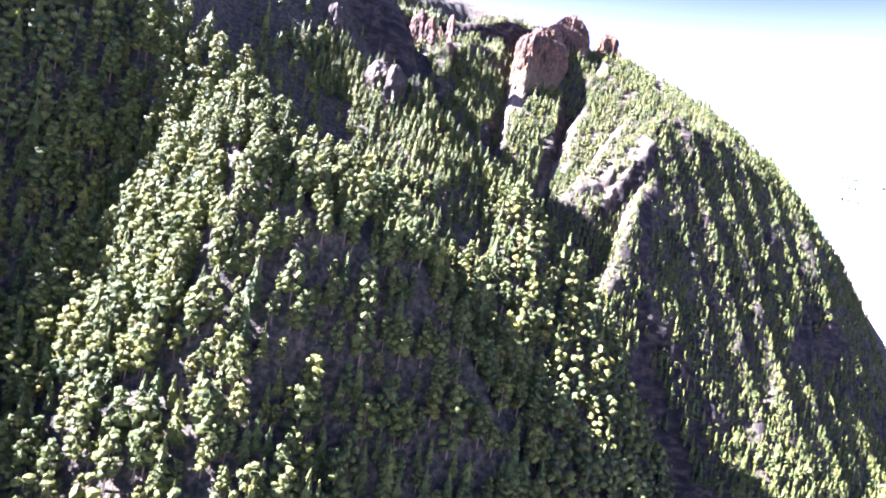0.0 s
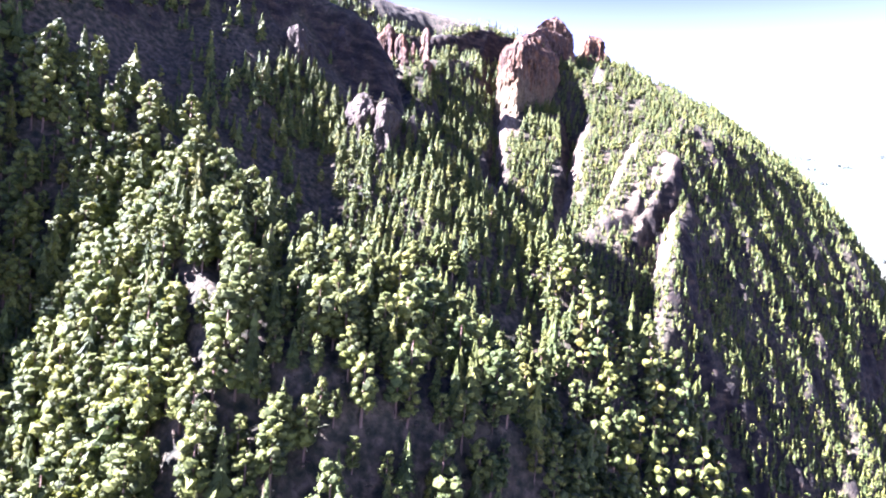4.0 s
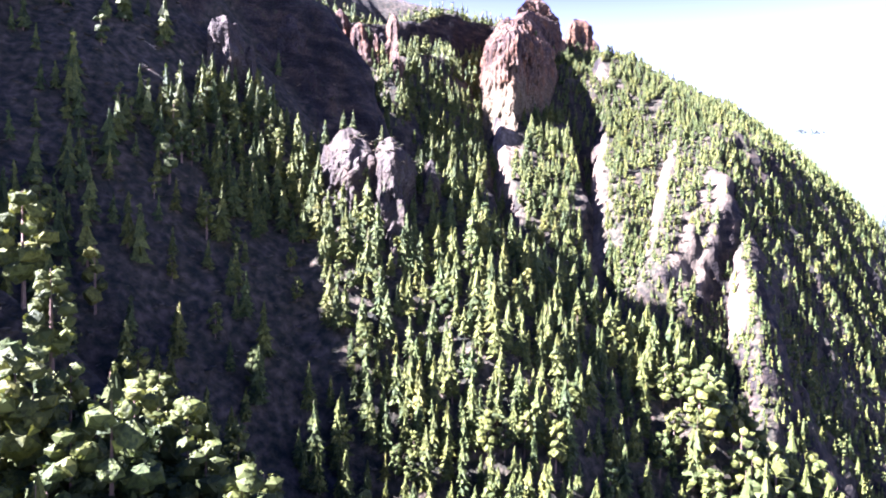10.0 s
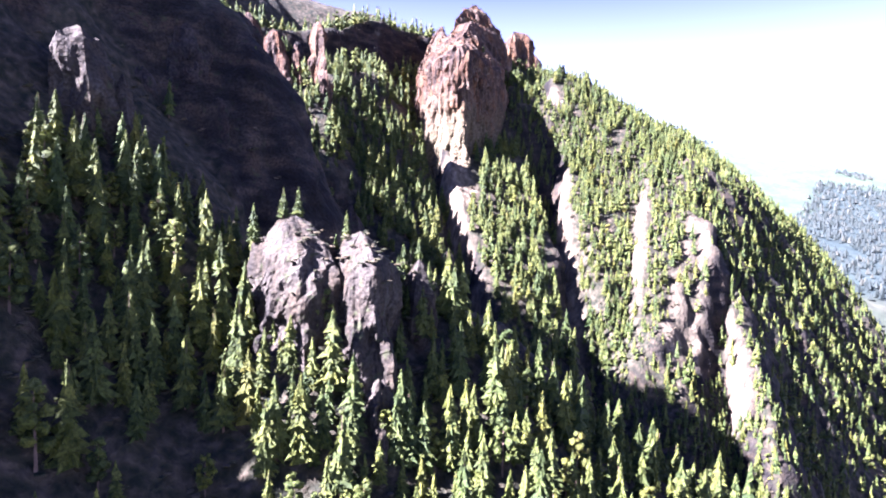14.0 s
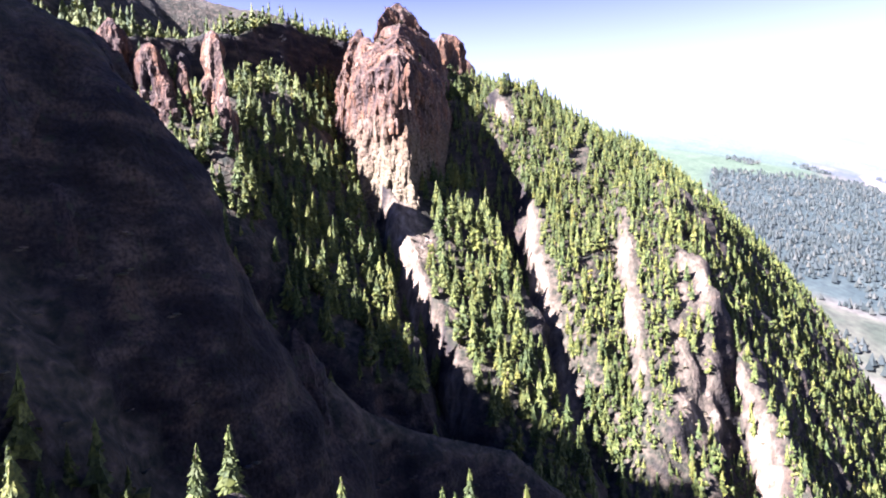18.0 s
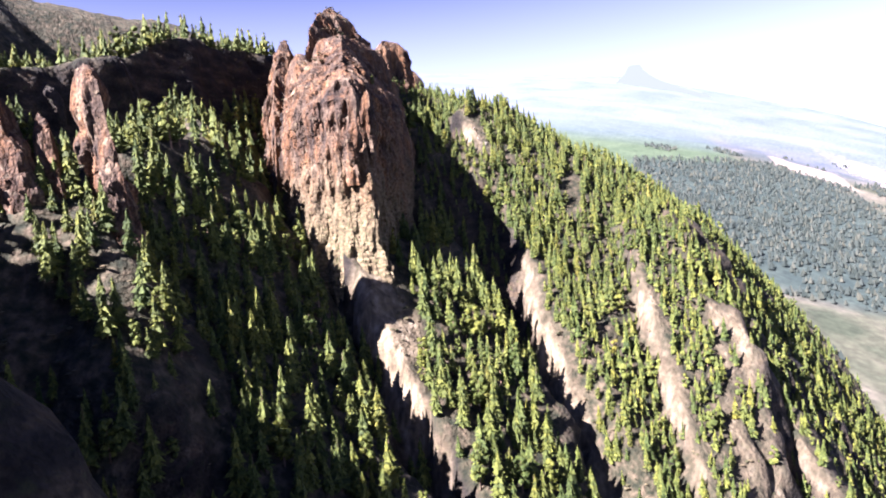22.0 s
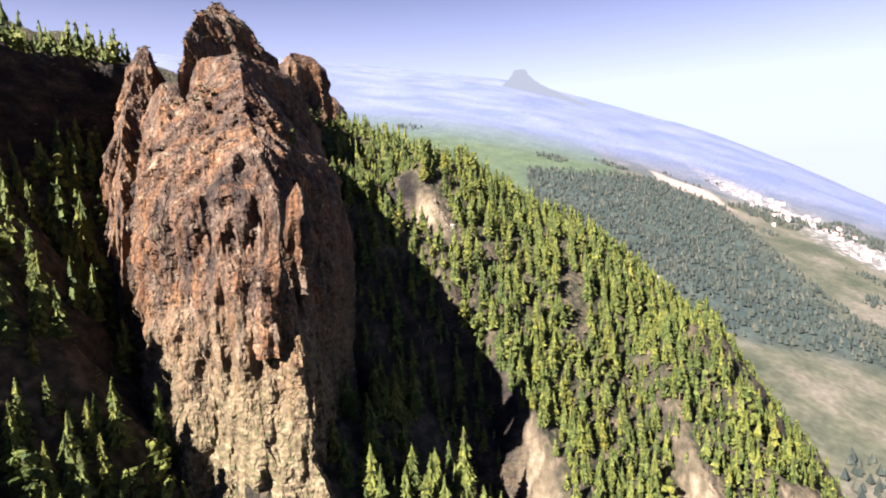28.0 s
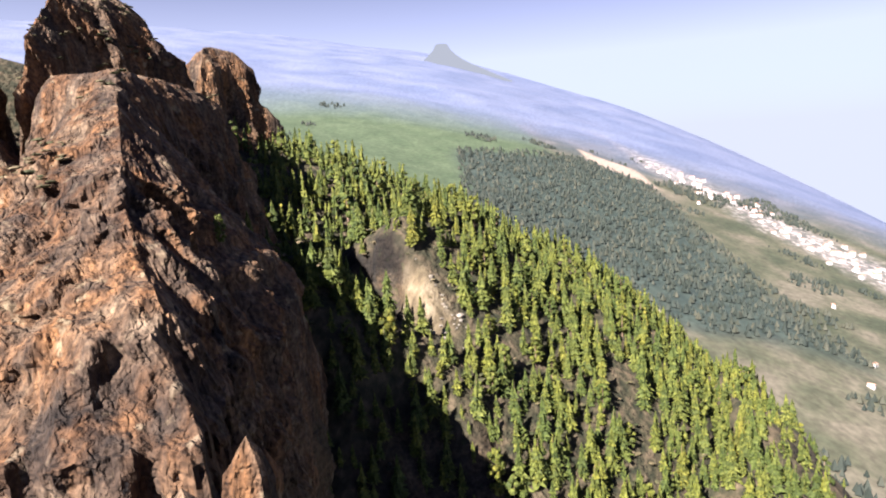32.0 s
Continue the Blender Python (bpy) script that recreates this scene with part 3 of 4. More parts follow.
under(tower("column", [(46, 606), (48, 624), (56, 638), (70, 640), (72, 622), (58, 606)],
            [(395, 1.15, 0, 0), (455, 1.0, 0, 0), (474, 0.8, 1, 0), (482, 0.55, 1, 1), (488, 0.2, 1, 2)], 110, 1.4, "", crag_mat, 0.5), crag)
under(tower("block", [(70, 611), (64, 630), (72, 648), (98, 654), (115, 638), (94, 623)],
            [(395, 1.25, 2, -4), (440, 1.1, 1, -2), (474, 0.95, 0, 0), (486, 0.8, -1, 0), (494, 0.66, -1, 0), (497, 0.5, -1, 0)], 120, 1.5, "", rock_mat, 0.6), crag)
under(tower("summit", [(73, 646), (88, 676), (100, 688), (120, 676), (114, 658), (94, 651)],
            [(430, 1.25, 0, 0), (493, 1.0, 0, 0), (506, 0.84, 0, 0), (514, 0.55, 0, 0), (520, 0.16, 0, 0)], 130, 1.4, "", rock_mat, 0.6), crag)
under(tower("fin", [(50, 632), (55, 655), (76, 690), (92, 690), (78, 660), (62, 636)],
            [(420, 1.25, -2, -2), (468, 1.0, 0, 0), (484, 0.75, 4, 7), (498, 0.5, 9, 15), (508, 0.2, 13, 22)], 140, 1.8, "", crag_mat), crag)
under(tower("skirt", [(50, 566), (41, 574), (36, 590), (38, 606), (54, 604), (60, 582)],
            [(362, 1.5, -1, -10), (392, 1.3, 0, -6), (408, 1.12, 0, -2), (420, 1.0, 0, 0), (430, 0.95, 1, 1), (438, 0.85, 3, 2)], 180, 1.8, "", crag_mat, 0.6), crag)
crag.children[-1]["label"] = "pale grassy skirt of layered tuff"
for k, (x, y, r, top) in enumerate([(45, 566, 1.8, 464), (51, 568, 1.8, 465), (60, 578, 2.0, 458)]):
    under(tower("pinnacle", [(x - r, y), (x - r * 0.4, y + r), (x + r * 0.8, y + r * 0.8), (x + r, y - r * 0.3), (x, y - r)],
                [(top - 26, 1.9, 2, 6), (top - 12, 1.5, 0, 2), (top - 5, 1.1, 0, 0), (top - 2, 0.9, 0, 0), (top, 0.5, 0, 0)], 170 + 9 * k, 1.2, ""), crag)
tower("rock_knoll", [(126, 675), (128, 696), (152, 697), (155, 677)],
      [(455, 1.3, 0, 0), (495, 1.0, 0, 0), (508, 0.7, 0, 0), (513, 0.35, 0, 0)], 150, 2.0,
      "small reddish rock knoll on the ridge")
head = tagged(new("rocky_knob"), "pale craggy rock knob with a few pines on top", "rock")
under(tower("crag", [(-66, 404), (-63, 394), (-56, 388), (-48, 390), (-44, 400), (-48, 414), (-61, 415)],
            [(320, 1.3, 0, -5), (355, 1.0, 0, -1), (372, 0.85, 0, 0), (379, 0.7, 0, 1), (384, 0.3, 0, 2)], 160, 2.2, "", grey_mat), head)
under(tower("crag", [(-52, 396), (-50, 387), (-44, 381), (-39, 386), (-34, 398), (-40, 410), (-48, 408)],
            [(320, 1.3, 0, -6), (355, 1.0, 0, -2), (368, 0.85, 0, 0), (376, 0.7, 0, 1), (381, 0.3, 0, 2)], 166, 2.0, "", grey_mat), head)
under(tower("crag", [(-36, 404), (-34, 396), (-28, 396), (-24, 404), (-30, 412)],
            [(330, 1.5, 0, -4), (358, 1.1, 0, 0), (370, 0.8, 0, 0), (376, 0.3, 0, 0)], 172, 2.2, "", grey_mat), head)
# buttresses of the cliff band
band = tagged(new("cliff_band"), "basalt cliff band with narrow buttresses, most coloured dark for shade", "cliff")
BUTTRESS = [(-94, 430, 7, 7, 422, grey_mat), (-86, 431, 3, 5, 413, grey_mat), (-22, 561, 4, 7, 466, rock_mat), (-40, 567, 6, 7, 462, rock_mat), (-50, 574, 7, 8, 470, rock_mat), (-31, 566, 4, 6, 457, rock_mat), (-60, 472, 8, 7, 440, shaded_mat),
            (-74, 462, 7, 7, 434, shaded_mat), (-84, 454, 6, 6, 420, shaded_mat), (-46, 462, 6, 6, 408, shaded_mat), (-66, 456, 5, 6, 414, shaded_mat), (-30, 461, 5, 5, 388, shaded_mat),
            (-55, 606, 6, 8, 462, shaded_mat), (-20, 644, 6, 8, 480, shaded_mat), (6, 660, 6, 7, 492, shaded_mat)]
for k, (x, y, a, b, top, mat) in enumerate(BUTTRESS):
    under(tower("buttress", [(x - a, y + b * 0.2), (x - a * 0.5, y + b), (x + a * 0.6, y + b * 0.9), (x + a, y - b * 0.2), (x + a * 0.4, y - b), (x - a * 0.6, y - b * 0.8)],
                [(top - 60, 1.8, 3, -2), (top - 25, 1.3, 1, 0), (top - 8, 0.95, 0, 1), (top - 3, 0.65, 0, 1), (top, 0.3, 0, 1)], 200 + 9 * k, 2.0, "", mat), band)
tower("white_rock", [(266, 598), (267, 609), (274, 614), (281, 608), (277, 597)],
      [(370, 1.4, 0, 0), (396, 1.0, 0, 0), (408, 0.65, 1, 0), (414, 0.3, 1, 0)], 190, 2.0, "pale rock outcrop on the wooded ridge", pale_mat)


# ---- pines ----
def trunk(rs, tall, sides):
    lv = np.array([0, 0.4, 1.0]) * tall * 0.95
    rad = np.array([0.022, 0.015, 0.003]) * tall
    a = np.arange(sides) * 2 * np.pi / sides
    bend = rs.uniform(-0.02, 0.02, 2) * tall
    v = np.stack([np.cos(a)[None] * rad[:, None] + bend[0] * (lv[:, None] / tall) ** 2, np.sin(a)[None] * rad[:, None] + bend[1] * (lv[:, None] / tall) ** 2,
                  np.repeat(lv[:, None], sides, 1)], -1).reshape(-1, 3)
    i = np.arange(3 * sides).reshape(3, sides)
    j = np.roll(i, -1, 1)
    q = np.stack([i[:-1], j[:-1], j[1:], i[1:]], -1).reshape(-1, 4)
    return v, np.vstack([q[:, [0, 1, 2]], q[:, [0, 2, 3]]])


def sprays(rs, spot, face, r):
    """Single needle sprays: small triangles at spot, facing face, of radius r."""
    s1 = np.cross(face, rs.normal(size=face.shape))
    s1 /= np.linalg.norm(s1, axis=-1, keepdims=True)
    s2 = np.cross(face, s1)
    r = r[:, None]
    return np.stack([spot + s1 * r, spot - s1 * r * 0.5 + s2 * r * 0.7, spot - s1 * r * 0.5 - s2 * r * 0.7], 1).reshape(-1, 3)


def pine(seed, tall, tiers, ring, loose, sides=3):
    """A slender pointed pine: ragged whorls of branches, one over the other, with loose sprays at their tips."""
    rs = np.random.RandomState(seed)
    tv, tf = trunk(rs, tall, sides)
    low = rs.uniform(0.06, 0.16)
    vs, fs, base = [], [], 0
    lean = rs.uniform(-0.03, 0.03, 2) * tall
    for t in range(tiers):
        h = (t + rs.uniform(-0.2, 0.2)) / tiers
        z = (low + (1 - low) * h) * tall
        r = 0.2 * tall * (1.03 - h) ** 0.9 * rs.uniform(0.75, 1.2)
        n = max(4, int(ring * (1.1 - 0.6 * h)))
        a = np.arange(n) * 2 * np.pi / n + rs.uniform(0, 6.28) + rs.uniform(-0.3, 0.3, n)
        rr = r * np.where(np.arange(n) % 2 == 0, 1.0, 0.55) * rs.uniform(0.75, 1.25, n)
        rim = np.stack([np.cos(a) * rr, np.sin(a) * rr, z - 0.3 * rr + rs.uniform(-0.25, 0.25, n) * r], -1)
        top = np.array([[0, 0, min(z + (1.5 + h) * (1 - low) * tall / tiers, 1.02 * tall)]])
        off = np.array([lean[0] * h, lean[1] * h, 0])
        vs.append(np.vstack([top, rim]) + off)
        i = np.arange(n)
        fs.append(np.stack([np.zeros(n, int), 1 + i, 1 + (i + 1) % n], -1) + base)
        base += n + 1
    if loose:
        h = rs.uniform(0, 1, loose) ** 1.3
        a = rs.uniform(0, 6.28, loose)
        rr = 0.2 * tall * (1.03 - h) ** 0.9 * rs.uniform(0.55, 1.05, loose)
        spot = np.stack([np.cos(a) * rr + lean[0] * h, np.sin(a) * rr + lean[1] * h, (low + (1 - low) * h) * tall + rs.uniform(-0.02, 0.03, loose) * tall], -1)
        face = np.stack([np.cos(a), np.sin(a), 0.6 + 0 * a], -1) + rs.normal(size=(loose, 3)) * 0.4
        face /= np.linalg.norm(face, axis=-1, keepdims=True)
        vs.append(sprays(rs, spot, face, tall * 0.3 / loose ** 0.5 * rs.uniform(0.6, 1.2, loose) * (1.15 - 0.6 * h)))
        fs.append(np.arange(3 * loose).reshape(-1, 3) + base)
    return tv, tf, np.vstack(vs), np.vstack(fs)


BALL = np.array([(0, 0, 1)] + [(0.894 * math.cos(k * 1.2566), 0.894 * math.sin(k * 1.2566), 0.447) for k in range(5)]
                + [(0.894 * math.cos(k * 1.2566 + 0.628), 0.894 * math.sin(k * 1.2566 + 0.628), -0.447) for k in range(5)] + [(0, 0, -1)])
BALL_F = np.array([(0, 1 + k, 1 + (k + 1) % 5) for k in range(5)] + [(1 + k, 6 + k, 1 + (k + 1) % 5) for k in range(5)]
                  + [(1 + (k + 1) % 5, 6 + k, 6 + (k + 1) % 5) for k in range(5)] + [(11, 6 + (k + 1) % 5, 6 + k) for k in range(5)])


def old_pine(seed, tall, clumps, loose, sides=3):
    """A mature pine: an uneven crown of rounded needle clumps round the trunk, with loose sprays on each."""
    rs = np.random.RandomState(seed)
    tv, tf = trunk(rs, tall, sides)
    h = (np.arange(clumps) + rs.uniform(0, 1, clumps)) / clumps
    low = rs.uniform(0.16, 0.3)
    spread = np.sin(np.pi * np.clip(0.2 + 0.7 * h, 0, 1)) * (0.75 + 0.5 * rs.uniform(0, 1, clumps))
    a = np.arange(clumps) * 2.4 + rs.uniform(-0.5, 0.5, clumps)
    reach = 0.13 * tall * spread
    centre = np.stack([np.cos(a) * reach, np.sin(a) * reach, (low + (0.93 - low) * h) * tall], -1)
    size = tall * 0.085 * (12 / clumps) ** 0.33 * rs.uniform(0.75, 1.3, clumps) * (1.1 - 0.35 * h)
    v = centre[:, None] + BALL[None] * size[:, None, None] * rs.uniform(0.7, 1.3, (clumps, 12, 1)) * np.array([1.05, 1.05, 0.9])
    f = BALL_F[None] + (np.arange(clumps) * 12)[:, None, None]
    vs, fs = [v.reshape(-1, 3)], [f.reshape(-1, 3)]
    if loose:
        way = rs.normal(size=(clumps, loose, 3))
        way /= np.linalg.norm(way, axis=-1, keepdims=True)
        spot = (centre[:, None] + way * size[:, None, None] * rs.uniform(0.85, 1.25, (clumps, loose, 1))).reshape(-1, 3)
        face = way.reshape(-1, 3) + rs.normal(size=(clumps * loose, 3)) * 0.5
        face /= np.linalg.norm(face, axis=-1, keepdims=True)
        vs.append(sprays(rs, spot, face, np.repeat(size, loose) * 1.5 / loose ** 0.5 * rs.uniform(0.6, 1.3, clumps * loose)))
        fs.append(np.arange(3 * clumps * loose).reshape(-1, 3) + clumps * 12)
    return tv, tf, np.vstack(vs), np.vstack(fs)


def scatter(spacing, seed):
    rs = np.random.RandomState(seed)
    px, py = np.meshgrid(np.arange(-320, 470, spacing), np.arange(70, 760, spacing), indexing="ij")
    px = (px + rs.uniform(-0.5, 0.5, px.shape) * spacing).ravel()
    py = (py + rs.uniform(-0.5, 0.5, py.shape) * spacing).ravel()
    return px, py


def slope_at(x, y):
    return (ground_z(x + 2, y) - ground_z(x - 2, y)) / 4, (ground_z(x, y + 2) - ground_z(x, y - 2)) / 4


near_x, near_y = scatter(5.1, 3)
far_x, far_y = scatter(3.5, 4)
ridge_x, ridge_y = scatter(2.6, 6)
old_near, old_far = (near_y < 330) | ((near_y < 372) & (near_x > 0)), (far_y < 330) | ((far_y < 372) & (far_x > 0))
on_ridge, off_ridge = (ridge_x > 84) & (ridge_y > 424), ~((far_x > 84) & (far_y > 424)) & ~old_far
infill = (far_x > -135) & (far_x < -82) & (far_y > 195) & (far_y < 300)
px = np.concatenate([near_x[old_near], far_x[off_ridge | infill], ridge_x[on_ridge]])
py = np.concatenate([near_y[old_near], far_y[off_ridge | infill], ridge_y[on_ridge]])
rs = np.random.RandomState(5)
pz = ground_z(px, py)
sx, sy = slope_at(px, py)
gs = np.hypot(sx, sy)
patch = fractal(px / 18, py / 18, 2.2, 3, 50)
wall_side = np.interp(py, [90, 220, 330, 420, 466, 560, 638, 664, 682, 704], [-420, -260, -185, -142, -116, -80, -30, 10, 40, 85])
ridge_side = np.interp(px, [75, 150, 301, 380, 460], [690, 655, 625, 560, 470])
seen = (px > wall_side - 60) & (py < np.where(px > 75, ridge_side + 45, 720)) & (pz > 150)
grows = (gs < np.where(py < 400, 3.0, 2.3) + 0.9 * patch) & ((vnoise(px / 8, py / 8, 0.5, 66) > np.where((px < 34) & (py > 424), 0.36, 0.24)) | (py < 330))
# sheer flanks that fall to the east stay bare, and so do the tuff faces
grows &= ~((sx < -1.1 + 0.8 * patch) & (gs > 1.5) & (px < 172) & (py > 424) & (rs.uniform(0, 1, len(px)) > 0.06))
ti = np.clip(((px - GX0) / STEP).astype(int), 0, len(gx) - 1), np.clip(((py - GY0) / STEP).astype(int), 0, len(gy) - 1)
grows &= ~((tuff_mask[ti] > 0.3) & (rs.uniform(0, 1, len(px)) > 0.04))
grows &= ~((px > -112) & (px < 30) & (py > 430) & (py < 494) & (rs.uniform(0, 1, len(px)) > 0.03))
grows &= ~((np.hypot((px - 119) / 9, (py - 604) / 9) < 0.75 + patch) & (rs.uniform(0, 1, len(px)) > 0.1))
grows &= ~((px > 34) & (px < 56) & (py > 556) & (py < 584))
grows &= ~((px > 7) & (px < 46) & (py > 582) & (py < 622) & (rs.uniform(0, 1, len(px)) > 0.45))
cliff = (px < wall_side + np.where(py > 520, 20, 45)) & (px > wall_side + 3) & (py > 330)
grows &= ~(cliff & (rs.uniform(0, 1, len(px)) > 0.15 + 0.6 * patch))
grows &= ~((px > -115) & (px < -62) & (py > 298) & (py < 385) & (rs.uniform(0, 1, len(px)) > 0.28))
keep = grows & seen
px, py, pz = px[keep], py[keep], pz[keep]
size = 4.2 + 6.0 * rs.uniform(0, 1, len(px)) ** 1.5
turn = rs.uniform(0, 6.283, len(px))
old_wood = (py < 330) | ((py < 372) & (px > 30))
size = size * np.where(old_wood, 2.1, np.where(py < 424, 1.45, np.where(px > 84, 0.92, 1.3)))
shape_i = rs.randint(0, 4, len(px)) + 4 * (rs.uniform(0, 1, len(px)) < np.where(old_wood, 0.8, 0.12))


def inside(x0, x1, y0, y1):
    return (px > x0) & (px < x1) & (py > y0) & (py < y1)


single = inside(-120, -14, 212, 318)
single &= np.cumsum(single) <= 300
middle = (inside(-160, 60, 170, 335) | inside(-100, 40, 335, 425) | inside(85, 190, 545, 640) | inside(-40, 100, 495, 600)) & ~single
rest = ~single & ~middle
FAR = [pine(40 + k, 1.0, 7, 10, 8) for k in range(4)] + [old_pine(50 + k, 1.0, 6, 0) for k in range(4)]
MID = [pine(60 + k, 1.0, 13, 14, 130) for k in range(4)] + [old_pine(70 + k, 1.0, 15, 12) for k in range(4)]
NEAR = [pine(80 + k, 1.0, 15, 18, 420, 6) for k in range(4)] + [old_pine(90 + k, 1.0, 26, 34, 6) for k in range(4)]


def joined(shapes, which, part_i, face_i, name, mat):
    vs, fs, ts, base = [], [], [], 0
    for k, p in enumerate(shapes):
        w = np.where((shape_i == k) & which)[0]
        v, f = p[part_i], p[face_i]
        ca, sa = np.cos(turn[w])[:, None], np.sin(turn[w])[:, None]
        s = size[w][:, None]
        out = np.stack([(v[:, 0] * ca - v[:, 1] * sa) * s + px[w][:, None], (v[:, 0] * sa + v[:, 1] * ca) * s + py[w][:, None], v[:, 2] * s + pz[w][:, None] - 0.4], -1)
        vs.append(out.reshape(-1, 3))
        fs.append((f[None] + (np.arange(len(w)) * len(v))[:, None, None]).reshape(-1, 3) + base)
        base += len(w) * len(v)
        ts.append(np.repeat(rs.uniform(0, 1, len(w)), len(v)))
    me = fast_mesh(name, np.vstack(vs), np.vstack(fs))
    at = me.attributes.new("tint", "FLOAT", "POINT")
    at.data.foreach_set("value", np.concatenate(ts).astype(np.float32))
    me.materials.append(mat)
    return new(name, me)


for shapes, which, label in ((FAR, rest, "dense green pine forest on the steep mountain slopes"), (MID, middle, "open stand of slender pines between the rock ribs")):
    forest = tagged(joined(shapes, which, 2, 3, "pine_forest", needle_mat), label, "forest", kind="stuff")
    joined(shapes, which, 0, 1, "trunks", bark_mat).parent = forest

near_mesh = []
for k, (tv, tf, cv, cf) in enumerate(NEAR):
    a, b = fast_mesh("trunk", tv, tf, True), fast_mesh("crown", cv, cf)
    a.materials.append(bark_mat)
    b.materials.append(needle_mat)
    at = b.attributes.new("tint", "FLOAT", "POINT")
    at.data.foreach_set("value", np.full(len(cv), 0.25 + 0.08 * k, np.float32))
    near_mesh.append((a, b))


def pine_tree(x, y, z, tall, spin, k, label):
    tree = tagged(new("pine_tree"), label, "tree", "pines of the mountain slope")
    tree.matrix_world = Matrix.LocRotScale((x, y, z - 0.4), Euler((0, 0, spin)), (tall, tall, tall))
    for name, me in zip(("trunk", "crown"), near_mesh[k]):
        new(name, me).parent = tree
    return tree


for i in np.where(single)[0]:
    k = int(shape_i[i])
    pine_tree(px[i], py[i], pz[i], size[i], turn[i], k, "mature pine with a rounded clumpy crown on the steep slope" if k > 3 else "slender pointed pine with dense green needles on the slope")

# pines that stand alone on ledges and rock tops
deps = bpy.context.evaluated_depsgraph_get()


def top_of(x, y):
    deps.update()
    hit, place, _, _, _, _ = scene.ray_cast(deps, Vector((x, y, 560)), Vector((0, 0, -1)))
    return place.z if hit else float(ground_z(x, y))


for x, y, tall, k in ((-62, 404, 7.5, 0), (-57, 403, 6.0, 1), (-54, 405, 6.5, 2), (-46, 399, 5.5, 3), (-30, 404, 6.0, 0), (-28, 406, 5.0, 1), (-68, 398, 8.0, 2),
                      (15, 505, 8.0, 6), (96, 610, 8.0, 0), (99, 607, 9.0, 1), (101, 611, 7.0, 2), (74, 600, 4.0, 5), (-78, 408, 9.0, 3), (-82, 412, 8.0, 1), (-80, 404, 9.0, 2)):
    pine_tree(x, y, top_of(x, y), tall, x + y, k, "small lone pine on a rock ledge")

# ---- scrub on rock and bare ground ----
qx, qy = scatter(4.4, 9)
qz = ground_z(qx, qy)
ux, uy = slope_at(qx, qy)
wall_q = np.interp(qy, [90, 220, 330, 420, 466, 560, 638, 664, 682, 704], [-420, -260, -185, -142, -116, -80, -30, 10, 40, 85])
ok = (qx > wall_q - 20) & (qx < 230) & (qy > 150) & (qy < 680) & ((np.hypot(ux, uy) > 0.9) | (qy < 330)) & (vnoise(qx / 20, qy / 20, 0.5, 61) > 0.42)
qx, qy, qz = qx[ok], qy[ok], qz[ok]
tops = [(x, y) for x in np.arange(58, 120, 2.2) for y in np.arange(606, 690, 2.2)] + [(x, y) for x in np.arange(-66, -26, 2.5) for y in np.arange(388, 412, 2.5)]
tops = [(x + rs.uniform(-1, 1), y + rs.uniform(-1, 1)) for x, y in tops if vnoise(x / 9, y / 9, 0.5, 62) > 0.5]
qx, qy = np.concatenate([qx, [t[0] for t in tops]]), np.concatenate([qy, [t[1] for t in tops]])
qz = np.concatenate([qz, [top_of(*t) for t in tops]])
tuft = old_pine(97, 1.0, 2, 7)[2:]
wide_q = rs.uniform(0.9, 2.6, len(qx))
spin_q = rs.uniform(0, 6.28, len(qx))
ca, sa = np.cos(spin_q)[:, None], np.sin(spin_q)[:, None]
tv = tuft[0] * [2.4, 2.4, 0.7]
bx = (tv[:, 0] * ca - tv[:, 1] * sa) * wide_q[:, None] + qx[:, None]
by = (tv[:, 0] * sa + tv[:, 1] * ca) * wide_q[:, None] + qy[:, None]
bz = tv[:, 2] * wide_q[:, None] + qz[:, None] - 0.4
me = fast_mesh("scrub", np.stack([bx, by, bz], -1).reshape(-1, 3), (tuft[1][None] + (np.arange(len(qx)) * len(tv))[:, None, None]).reshape(-1, 3))
me.materials.append(scrub_mat)
tagged(new("scrub", me), "low olive and brown scrub on rock and bare ground", "scrub", kind="stuff")

# ---- loose stones of the stony patch ----
sx0, sy0 = 119 + rs.normal(size=90) * 4.5, 604 + rs.normal(size=90) * 4.5
big = 0.25 + 0.75 * rs.uniform(0, 1, 90) ** 3
lumps = BALL[None] * rs.uniform(0.6, 1.2, (90, 12, 3)) * [1.2, 1.0, 0.8] * big[:, None, None] + np.stack([sx0, sy0, ground_z(sx0, sy0)], -1)[:, None]
me = fast_mesh("loose_stones", lumps.reshape(-1, 3), (BALL_F[None] + (np.arange(90) * 12)[:, None, None]).reshape(-1, 3))
me.materials.append(pale_mat)
tagged(new("loose_stones", me), "pale loose stones on a bare patch of the ridge", "stones", kind="stuff")

# ---- woods of the valley ----
wf, ws = rs.uniform(330, 2000, 26000), rs.uniform(-700, 900, 26000)
wx, wy = 24 + 0.83 * wf + 0.56 * ws, 540 + 0.56 * wf - 0.83 * ws
dense = vnoise(wx / 90, wy / 90, 0.5, 63)
dusky = (wf > 740) & (wf < 1560 + 0.6 * ws) & (ws > 30) & (ws < 520)
ok = (dense > np.where(dusky, 0.25, np.where(ws < 60, 0.78, 0.62))) & ~((wx < GX1) & (wy < GY1)) & (ws < 0.55 * wf + 150) & (ws > -0.45 * wf)
ok &= ~((np.abs(wf - 1790 + 1.2 * (ws - 460)) < 95) & (np.abs(ws - 465) < 75))
wx, wy = wx[ok], wy[ok]
wz = valley(wx, wy) + 40 * fractal(wx / 400, wy / 400, 0.3, 5, 70)
tall = rs.uniform(5, 12, len(wx))
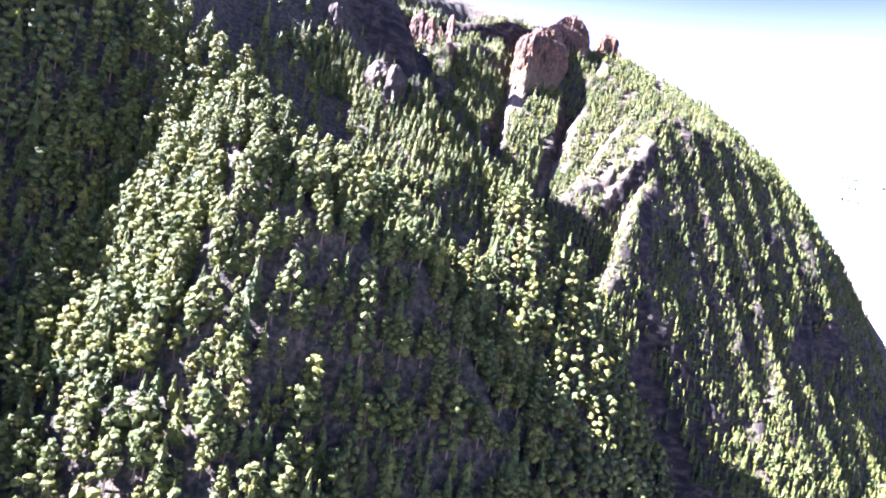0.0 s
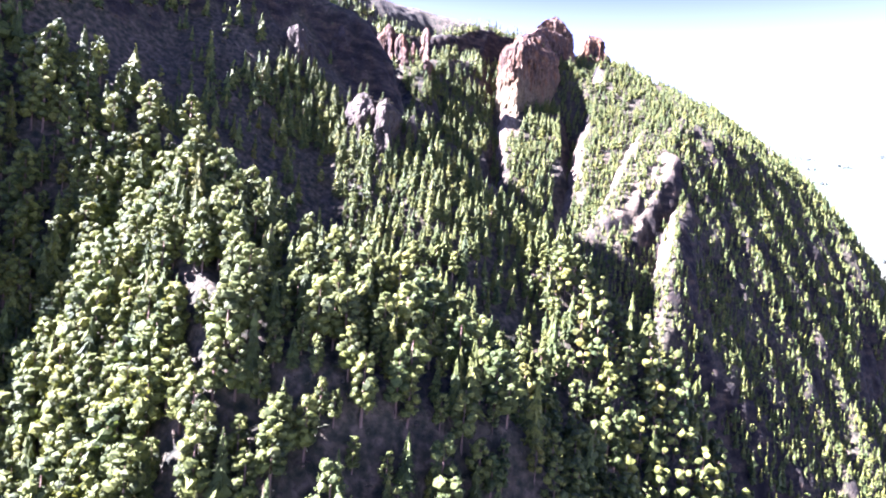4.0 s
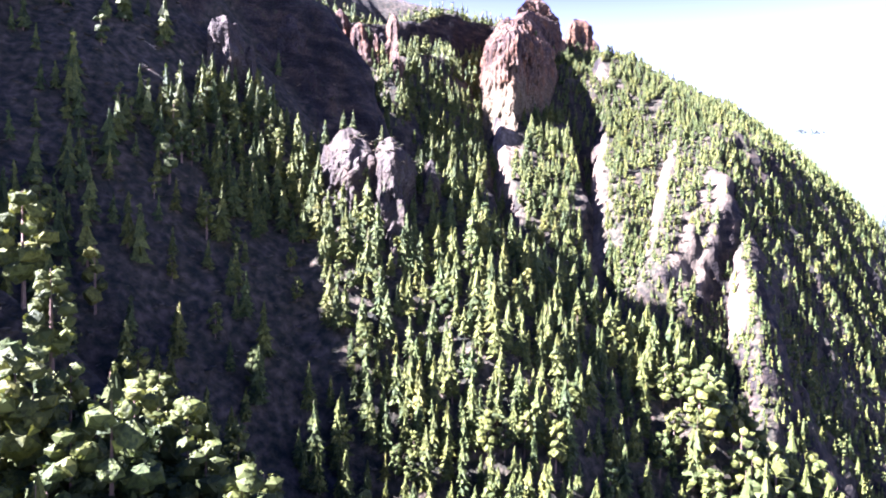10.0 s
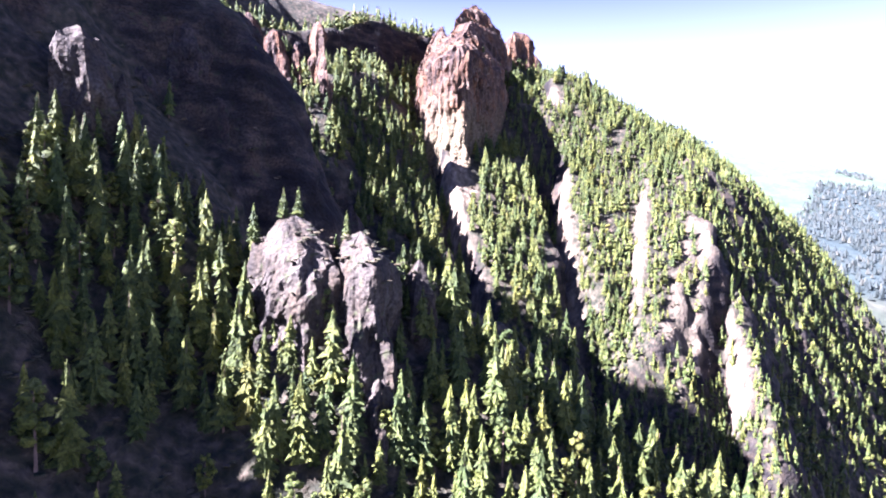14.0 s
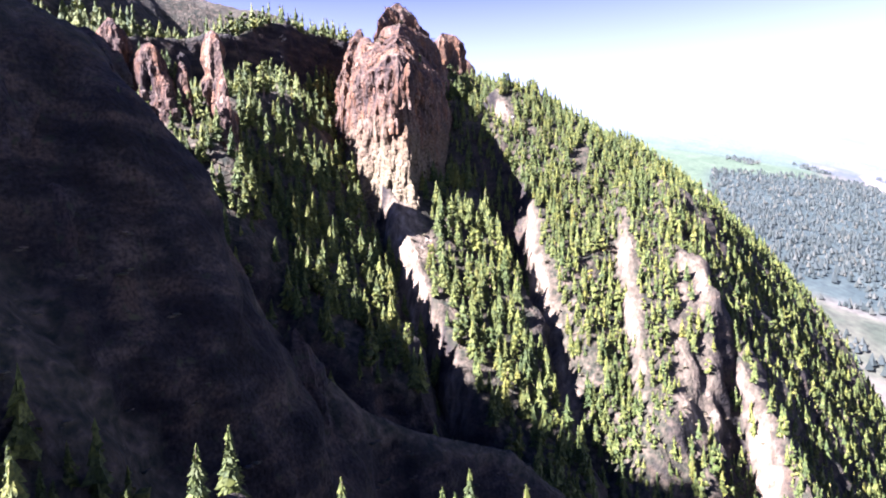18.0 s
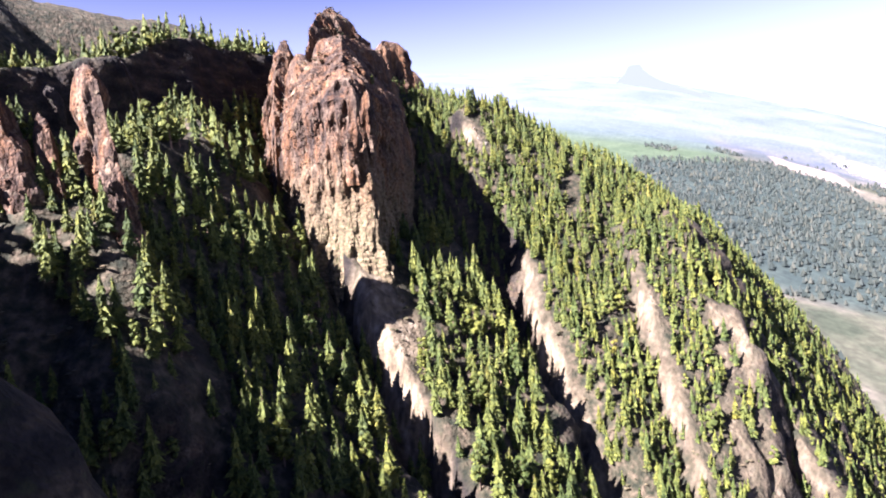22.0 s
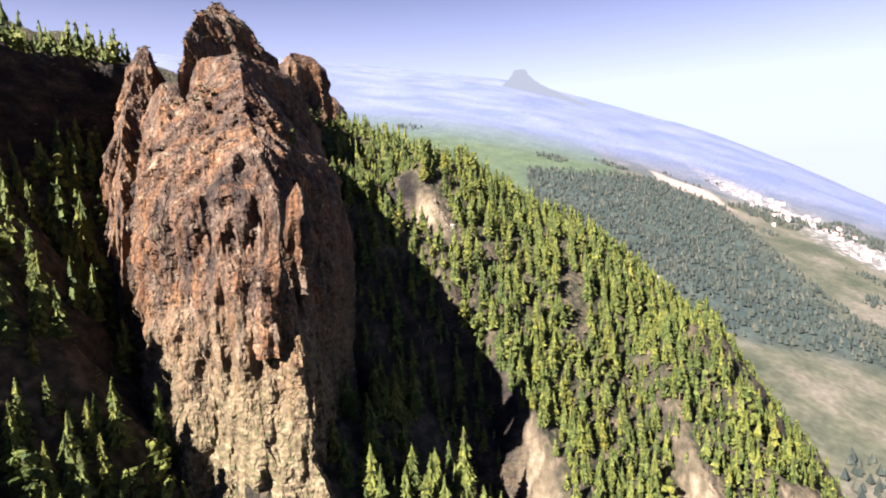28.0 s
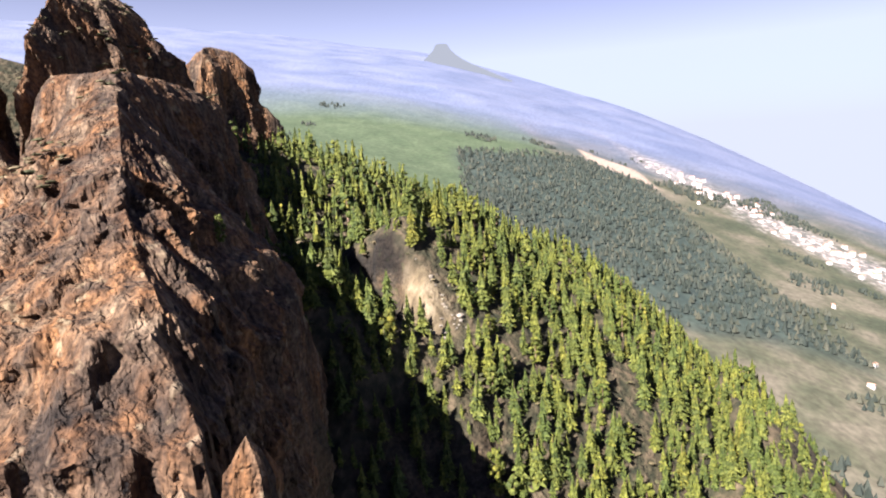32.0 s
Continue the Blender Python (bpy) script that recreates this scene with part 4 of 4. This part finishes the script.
k4 = np.arange(4) * np.pi / 2
spin = rs.uniform(0, 6.28, len(wx))[:, None] + k4
ring = np.stack([wx[:, None] + np.cos(spin) * tall[:, None] * 0.36, wy[:, None] + np.sin(spin) * tall[:, None] * 0.36, np.repeat((wz - 1)[:, None], 4, 1) + tall[:, None] * 0.25], -1)
apex = np.stack([wx, wy, wz + tall], -1)[:, None]
v = np.concatenate([apex, ring], 1).reshape(-1, 3)
f = (np.arange(len(wx))[:, None, None] * 5 + np.array([[0, 1, 2], [0, 2, 3], [0, 3, 4], [0, 4, 1]])[None]).reshape(-1, 3)
me = fast_mesh("valley_wood", v, f)
me.materials.append(wood_mat)
tagged(new("valley_wood", me), "distant dark green woods on the valley slope", "wood", kind="stuff")

# ---- houses of the valley ----
house_mat, n, l = material("limewash", 0.9)
l.new(ramp(n, l, tex(n, l, "noise", 0.4, 5), [(0.35, (0.3, 0.28, 0.26)), (0.65, (0.42, 0.4, 0.38))]), n["Principled BSDF"].inputs["Base Color"])
tile_mat, n, l = material("roof_tiles", 0.9)
l.new(ramp(n, l, tex(n, l, "noise", 0.6, 5), [(0.35, (0.2, 0.1, 0.07)), (0.65, (0.36, 0.22, 0.16))]), n["Principled BSDF"].inputs["Base Color"])


def box_part(name, x0, x1, y0, y1, z0, z1, ridge, mat):
    """A block with, over it, a gable of the given height (0: flat)."""
    ym = (y0 + y1) / 2
    v = [(x0, y0, z0), (x1, y0, z0), (x1, y1, z0), (x0, y1, z0), (x0, y0, z1), (x1, y0, z1), (x1, y1, z1), (x0, y1, z1), (x0, ym, z1 + ridge), (x1, ym, z1 + ridge)]
    f = [(3, 2, 1, 0), (0, 1, 5, 4), (2, 3, 7, 6), (4, 5, 9, 8), (6, 7, 8, 9), (1, 2, 6, 9, 5), (3, 0, 4, 8, 7)]
    me = bpy.data.meshes.new(name)
    me.from_pydata(v, [], f)
    me.materials.append(mat)
    return me


WALLS = [box_part("wall", -6 - k, 6 + k, -4.5, 4.5, -3, 5.5 + 1.5 * k, 0.05, house_mat) for k in range(3)]
ROOFS = [box_part("roof", -6.5 - k, 6.5 + k, -5.1, 5.1, 5.5 + 1.5 * k + 0.06, 5.9 + 1.5 * k, 1.8, tile_mat) for k in range(3)]
WINDOW = box_part("window", -0.6, 0.6, -4.56, -4.5, 1.2, 2.9, 0.02, tile_mat)


def house(x, y, spin, k, label, scale=0.8):
    z = float(valley(np.array(x), np.array(y)) + 40 * fractal(np.array(x / 400), np.array(y / 400), 0.3, 5, 70))
    home = tagged(new("house"), label, "house", "houses of the valley")
    home.matrix_world = Matrix.LocRotScale((x, y, z + 0.5), Euler((0, 0, spin)), (scale, scale, scale))
    new("wall", WALLS[k]).parent = home
    new("roof", ROOFS[k]).parent = home
    for wx in (-3.5, 0.0, 3.5):
        w = new("window", WINDOW)
        w.parent = home
        w.location.x = wx
    return home


hs = np.random.RandomState(11)
for q in range(90):
    f = hs.uniform(1150, 1950)
    side = 790 - 0.28 * (f - 1450) + hs.normal() * 45
    house(24 + 0.83 * f + 0.56 * side, 540 + 0.56 * f - 0.83 * side, hs.uniform(0, 6.28), hs.randint(0, 3), "distant white house with a tiled roof in the hazy town")
for f, side in ((655, 470), (668, 482), (640, 486), (690, 470), (760, 520), (980, 600)):
    house(24 + 0.83 * f + 0.56 * side, 540 + 0.56 * f - 0.83 * side, hs.uniform(0, 6.28), hs.randint(0, 3), "white farmhouse with a tiled roof on the wooded valley slope", 0.55)
